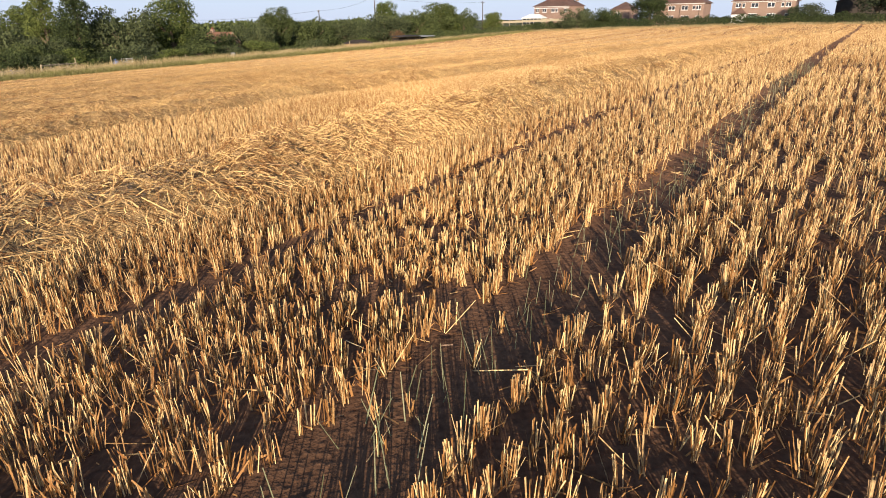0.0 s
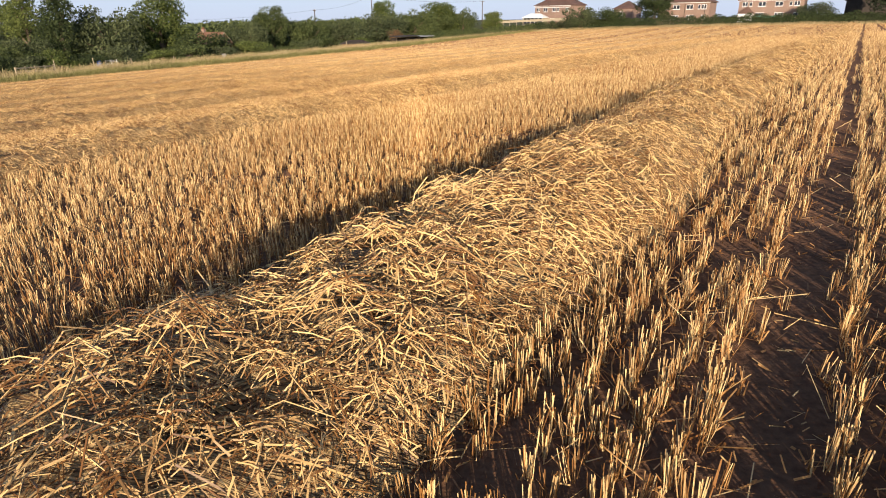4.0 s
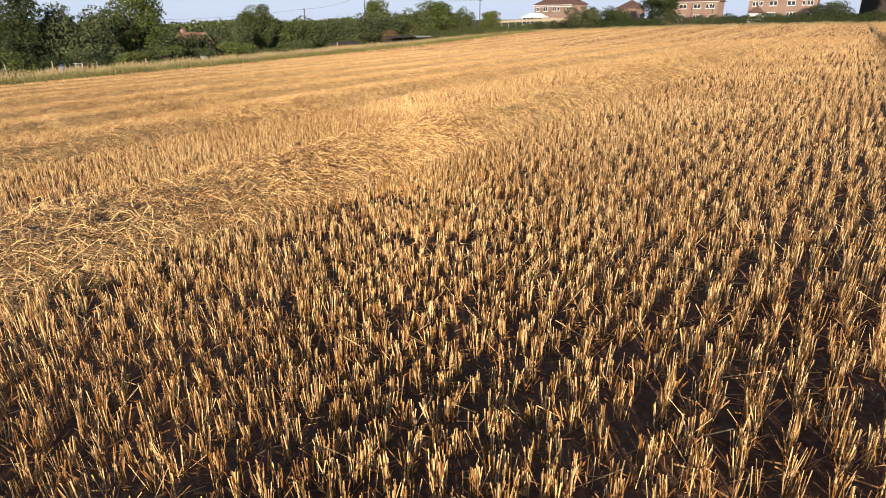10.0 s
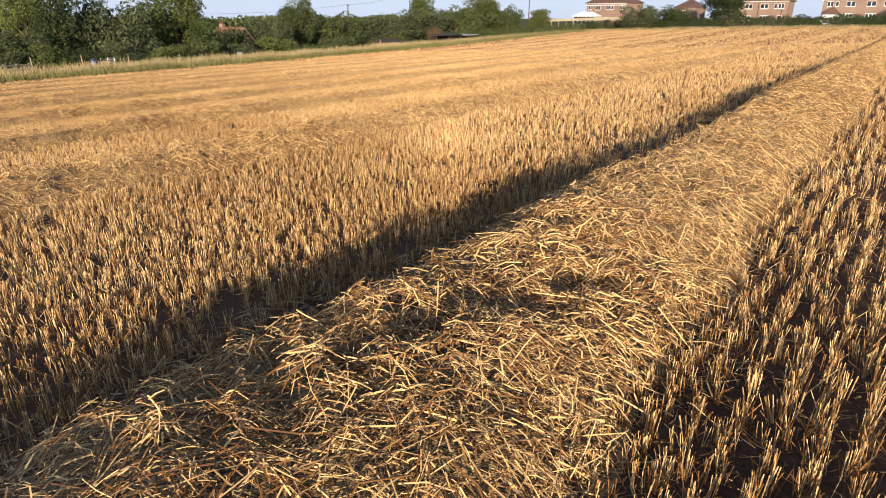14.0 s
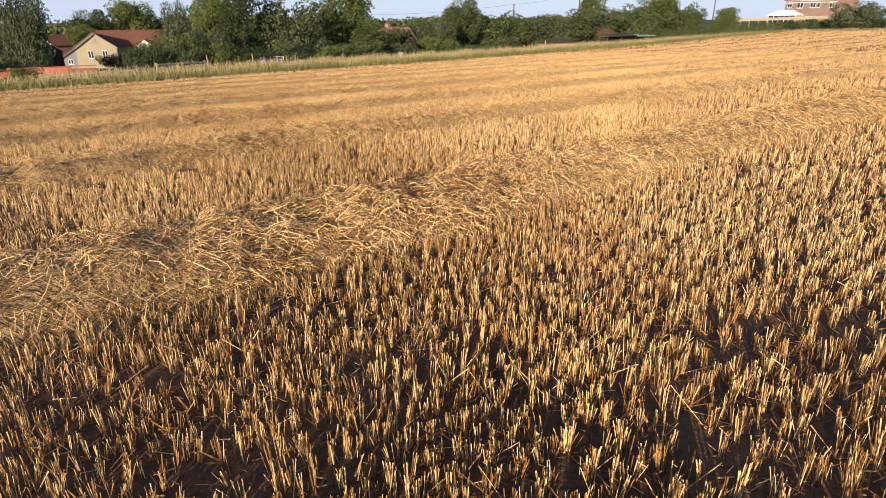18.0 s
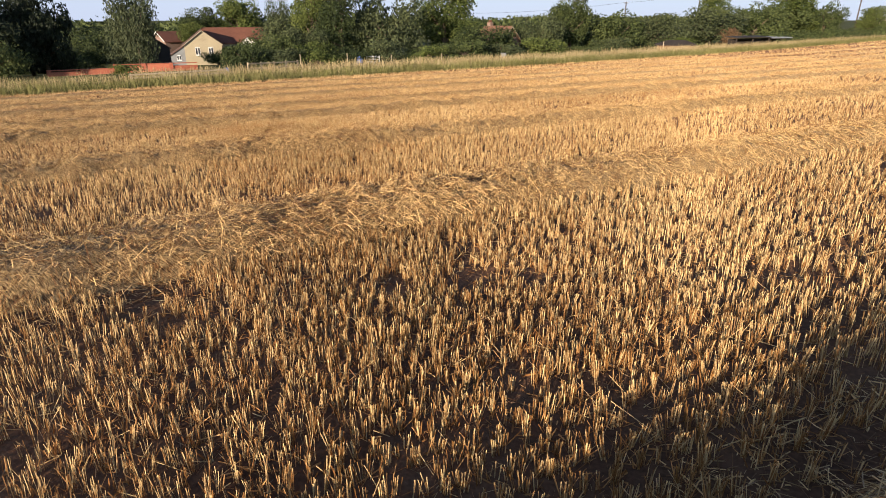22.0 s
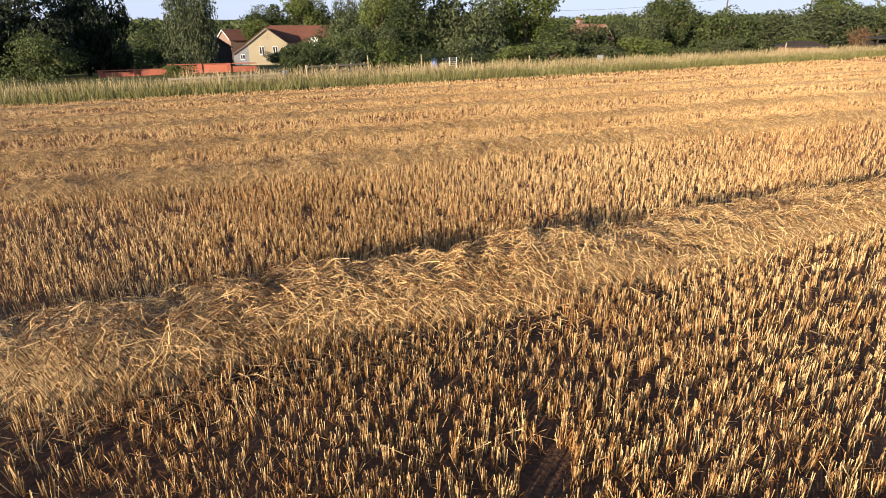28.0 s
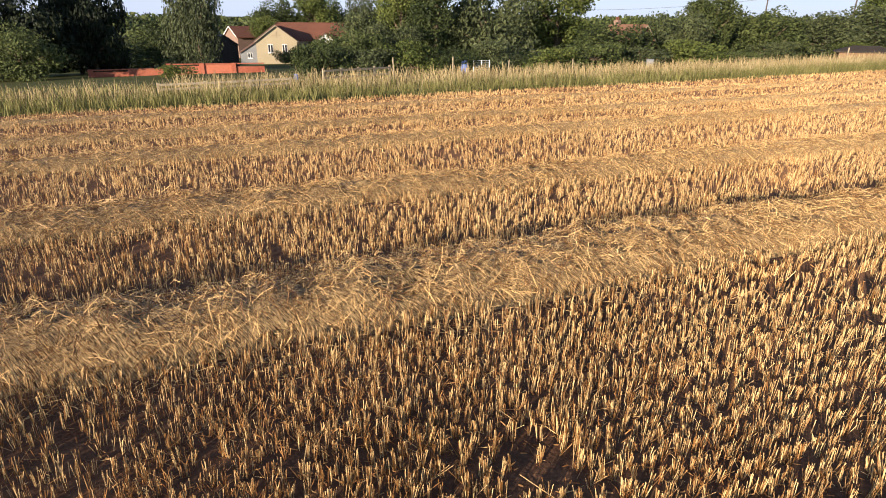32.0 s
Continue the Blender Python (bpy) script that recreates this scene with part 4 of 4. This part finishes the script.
b = [bm.verts.new((x, 5.0, z)) for x, z in ring]
for i in range(4):
    bm.faces.new((a[i], a[(i + 1) % 4], b[(i + 1) % 4], b[i]))
bm.faces.new(a[::-1])
bm.faces.new(b)
# grey instead of cream: the shade on this wall is in its colour
lean = part("lean_to", bm, STONEGREY, cream, "lean-to with its shade put in as grey")
bm = bmesh.new()
box(bm, (2.95, 5.2, 0.12), (-4.22, 2.5, 2.52), pose(0, 0, 0, 0, -math.degrees(math.atan2(1.5, 2.4)), 0))
part("lean_to_roof", bm, TILE, lean)
window(lean, -4.0, 1.35, 0.7, 0.8, 0.15)

# house with a pale gable behind the hedge, only its roof and chimneys in sight
low = thing("house", (-33.9, 104.4, ground_at(-34, 104.4) - 0.25), 72.0, "red roofed house mostly hidden behind hedges", "house")
part("wall", gable_wall(4.6, 4.2, 2.1, 1.95), BRICK, low)
part("plinth", box(bmesh.new(), (4.7, 4.3, 0.8), (0, 2.1, -0.35)), BRICK, low)
part("roof", gable_roof(4.6, 4.2, 2.1, 1.95), TILE_OLD, low, "weathered red tiled roof")
for sgn in (-1, 1):
    m = pose(0, 0, 0, 0, math.degrees(math.atan2(1.95, 2.3)) * sgn, 0)
    part("bargeboard", box(bmesh.new(), (3.3, 0.05, 0.1), (sgn * 1.28, -0.33, 3.0), m), FENCEBOARD, low, "white bargeboard")
chimney(low, 0.2, 3.7, 3.7, 0.9, 0.6)
back = thing("house", (-106.0, 108.5, -7.0), -10.0, "brick house with white bargeboards and a red roof", "house")
part("wall", gable_wall(4.5, 7.0, 3.6, 1.6), BRICK, back)
for sgn in (-1, 1):
    m = pose(0, 0, 0, 0, math.degrees(math.atan2(1.6, 2.25)) * sgn, 0)
    part("bargeboard", box(bmesh.new(), (3.0, 0.05, 0.14), (sgn * 1.2, -0.33, 4.42), m), WHITE, back, "white bargeboard")
part("roof", gable_roof(4.5, 7.0, 3.6, 1.6), TILE_RED, back, "red tiled roof")

outhouse = thing("outhouse", (-79.4, 86.3, -6.0), 57.0, "dark boarded outhouse beside the cream house", "shed")
part("wall", gable_wall(3.1, 4.0, 2.7, 1.1), DARKWOOD, outhouse)
part("roof", gable_roof(3.1, 4.0, 2.7, 1.1, 0.15), DARKWOOD, outhouse, "dark slate roof")

# ---- garden wall, fences, gate, poles and clutter ----


def garden_wall(a, b, tall):
    """A brick wall in bays with piers between two places."""
    a, b = Vector(a), Vector(b)
    run = (b - a).length
    w = thing("garden_wall", a, math.degrees(math.atan2(b.y - a.y, b.x - a.x)), "orange-red brick garden wall in shallow bays", "wall")
    bays = max(2, round(run / 3.2))
    for i in range(bays):
        x0 = run * i / bays
        part("wall_bay", box(bmesh.new(), (run / bays - 0.02, 0.22, tall), (x0 + run / bays / 2, 0, tall / 2 + 0.12 * math.sin(i * 2.1))), WALLBRICK, w)
        part("pier", box(bmesh.new(), (0.4, 0.4, tall + 0.25), (x0, -0.05, tall / 2 + 0.1)), WALLBRICK, w)
    part("coping", box(bmesh.new(), (run, 0.3, 0.08), (run / 2, 0, tall + 0.16)), WALLBRICK, w)


garden_wall((-69.4, 64.6, -5.55), (-66.4, 69.9, -5.45), 1.0)
garden_wall((-66.4, 70.0, -5.4), (-61.3, 76.5, -5.3), 1.2)


def post(x, y, tall, r=0.045, label="weathered wooden fence post in the verge"):
    p = tagged(new("fence_post"), label, "post", "posts along the verge")
    p.matrix_world = pose(x, y, ground_at(x, y), 0, 3 * math.sin(x), 0)
    part("post", tube(bmesh.new(), (0, 0, -0.1), (0, 0, tall), r, r * 0.9, 7), WOOD, p)


for x, y, tall in ((-39.3, 67.7, 1.35), (-38.1, 72.8, 1.3), (-36.0, 77.0, 1.0), (-33.0, 82.0, 0.95)):
    post(x, y, tall)


def rail_fence(a, b, posts, tall, label):
    a, b = Vector(a), Vector(b)
    run = (b - a).length
    f = thing("rail_fence", (a.x, a.y, ground_at(a.x, a.y)), math.degrees(math.atan2(b.y - a.y, b.x - a.x)), label, "fence")
    rise = ground_at(b.x, b.y) - ground_at(a.x, a.y)
    for i in range(posts):
        x = run * i / (posts - 1)
        part("post", box(bmesh.new(), (0.10, 0.10, tall + 0.1), (x, 0, tall / 2 + rise * i / (posts - 1))), WOOD, f)
    for z in (tall * 0.92, tall * 0.5):
        part("rail", box(bmesh.new(), (run, 0.05, 0.10), (run / 2, -0.07, z + rise / 2), pose(0, 0, 0, 0, -math.degrees(math.atan2(rise, run)), 0)), WOOD, f)


rail_fence((-39.0, 61.1, 0), (-38.8, 66.6, 0), 5, 0.85, "low wooden rail fence standing in long grass")
rail_fence((-42.3, 53.6, 0), (-39.6, 59.3, 0), 4, 0.5, "low pale timber rail in the long grass")


def barrel(x, y, size=1.0):
    z = ground_at(x, y)
    b = thing("barrel", (x, y, z), 0, "blue plastic barrel among the grass", "barrel")
    bm = bmesh.new()
    for z0, z1, r0, r1 in ((0, 0.1, 0.26, 0.29), (0.1, 0.45, 0.29, 0.31), (0.45, 0.8, 0.31, 0.29), (0.8, 0.92, 0.29, 0.24)):
        tube(bm, (0, 0, z0), (0, 0, z1), r0, r1, 14)
    part("drum", bm, BLUE, b)
    b.scale = (size, size, size)
    part("lid", tube(bmesh.new(), (0, 0, 0.92), (0, 0, 0.97), 0.22, 0.21, 14), BLUE, b)


barrel(-40.4, 78.2)
barrel(-44.0, 63.9, 0.5)


def hurdle(x, y, turn):
    h = thing("metal_hurdle", (x, y, ground_at(x, y)), turn, "galvanised metal hurdle leaning in the grass", "hurdle")
    for k in range(5):
        part("rail", tube(bmesh.new(), (-0.65, 0, 0.25 + 0.16 * k), (0.65, 0, 0.25 + 0.16 * k), 0.022, 0.022, 6), METAL, h)
    for k in (-0.65, 0, 0.65):
        part("upright", tube(bmesh.new(), (k, 0, 0), (k, 0, 0.95), 0.03, 0.03, 6), METAL, h)


hurdle(-39.5, 79.3, 45)
# low dark open shelter, with a rusty tank beside it
sx, sy = -3.6, 120.5
shelter = thing("shelter", (sx, sy, ground_at(sx, sy)), 55, "low dark timber shelter at the verge", "shelter")
for k in (-5.6, -2.2, 1.2, 5.4):
    part("post", box(bmesh.new(), (0.14, 0.14, 1.2), (k, 0, 0.6)), DARKWOOD, shelter)
part("back_board", box(bmesh.new(), (11.4, 0.08, 1.0), (0, 1.2, 0.55)), DARKWOOD, shelter)
part("roof", box(bmesh.new(), (7.0, 2.0, 0.10), (-2.4, 0.6, 1.28), pose(0, 0, 0, 4, 0, 0)), DARKWOOD, shelter, "dark sheet roof")
part("roof", box(bmesh.new(), (4.4, 2.0, 0.10), (3.6, 0.6, 1.16), pose(0, 0, 0, 4, 0, 0)), METAL, shelter, "pale sheet roof")
# small low shed with a dark roof and a pale front, half sunk in the grass
lx, ly = -13.8, 112.5
shed = thing("low_shed", (lx, ly, ground_at(lx, ly)), 8, "low dark roofed shed half hidden in long grass", "shed")
part("wall", box(bmesh.new(), (4.6, 2.0, 0.75), (0, 1.0, 0.37)), RUST, shed, "brown board front")
part("roof", hip_roof(4.9, 2.2, 0.78, 0.55, 0.2, 2.2), DARKWOOD, shed, "dark felt roof")
part("corner_post", box(bmesh.new(), (0.1, 0.1, 1.15), (-1.6, -0.3, 0.57)), WOOD, shed)
bx, by = -29.1, 89.2
bin_ = thing("storage_box", (bx, by, ground_at(bx, by)), 20, "small pale storage box in the grass", "box")
part("body", box(bmesh.new(), (0.55, 0.45, 0.7), (0, 0, 0.35), bevel=0.03), STONEGREY, bin_)
part("lid", box(bmesh.new(), (0.6, 0.5, 0.06), (0, 0, 0.73), bevel=0.02), STONEGREY, bin_)
# pale board fence below the house on the rise
fx0, fy0, _ = on_plan(86, 153)
fx1, fy1, _ = on_plan(66, 153)
run = math.hypot(fx1 - fx0, fy1 - fy0)
foot = min(ground_at(fx0, fy0), ground_at(fx1, fy1))
bf = thing("board_fence", (fx0, fy0, foot), math.degrees(math.atan2(fy1 - fy0, fx1 - fx0)), "pale board fence below the brick house", "fence")
for k in range(10):
    part("panel", box(bmesh.new(), (run / 10 - 0.06, 0.05, 0.55), (run / 10 * (k + 0.5), 0, 3.0 + 0.06 * k)), FENCEBOARD, bf)
    part("post", box(bmesh.new(), (0.1, 0.12, 3.6), (run / 10 * k, 0, 1.75)), WOOD, bf)


def telegraph_pole(x, y, top):
    z = ground_at(x, y)
    p = thing("telegraph_pole", (x, y, z), -50, "wooden telegraph pole carrying wires", "pole", "poles of one line")
    part("post", tube(bmesh.new(), (0, 0, -0.2), (0, 0, top - z), 0.15, 0.10, 8), POLE, p)
    part("crossarm", box(bmesh.new(), (1.3, 0.1, 0.12), (0, 0, top - z - 0.25)), POLE, p)
    for k in (-0.55, 0.0, 0.55):
        part("insulator", tube(bmesh.new(), (k, 0, top - z - 0.19), (k, 0, top - z - 0.03), 0.05, 0.04, 6), WHITE, p)


POLES = ((-27.5, 150.8, 3.6), (-15.5, 165.0, 7.0), (13.3, 174.2, 5.6))
for x, y, top in POLES:
    telegraph_pole(x, y, top)


def wire(a, b, sag):
    cu = bpy.data.curves.new("wire", "CURVE")
    cu.dimensions, cu.bevel_depth = "3D", 0.018
    sp = cu.splines.new("POLY")
    sp.points.add(16)
    a, b = Vector(a), Vector(b)
    for i, pt in enumerate(sp.points):
        f = i / 16
        q = a.lerp(b, f)
        pt.co = (q.x, q.y, q.z - 4 * sag * f * (1 - f), 1)
    cu.materials.append(DARKWOOD)
    tagged(new("wire", cu), "thin overhead wire between poles", "wire", "wires of one line")


for (x0, y0, z0), (x1, y1, z1) in zip(POLES, POLES[1:]):
    wire((x0, y0, z0 - 0.1), (x1, y1, z1 - 0.1), 0.8)
wire((-27.5, 150.8, 3.5), (-70.0, 140.0, 2.0), 1.0)
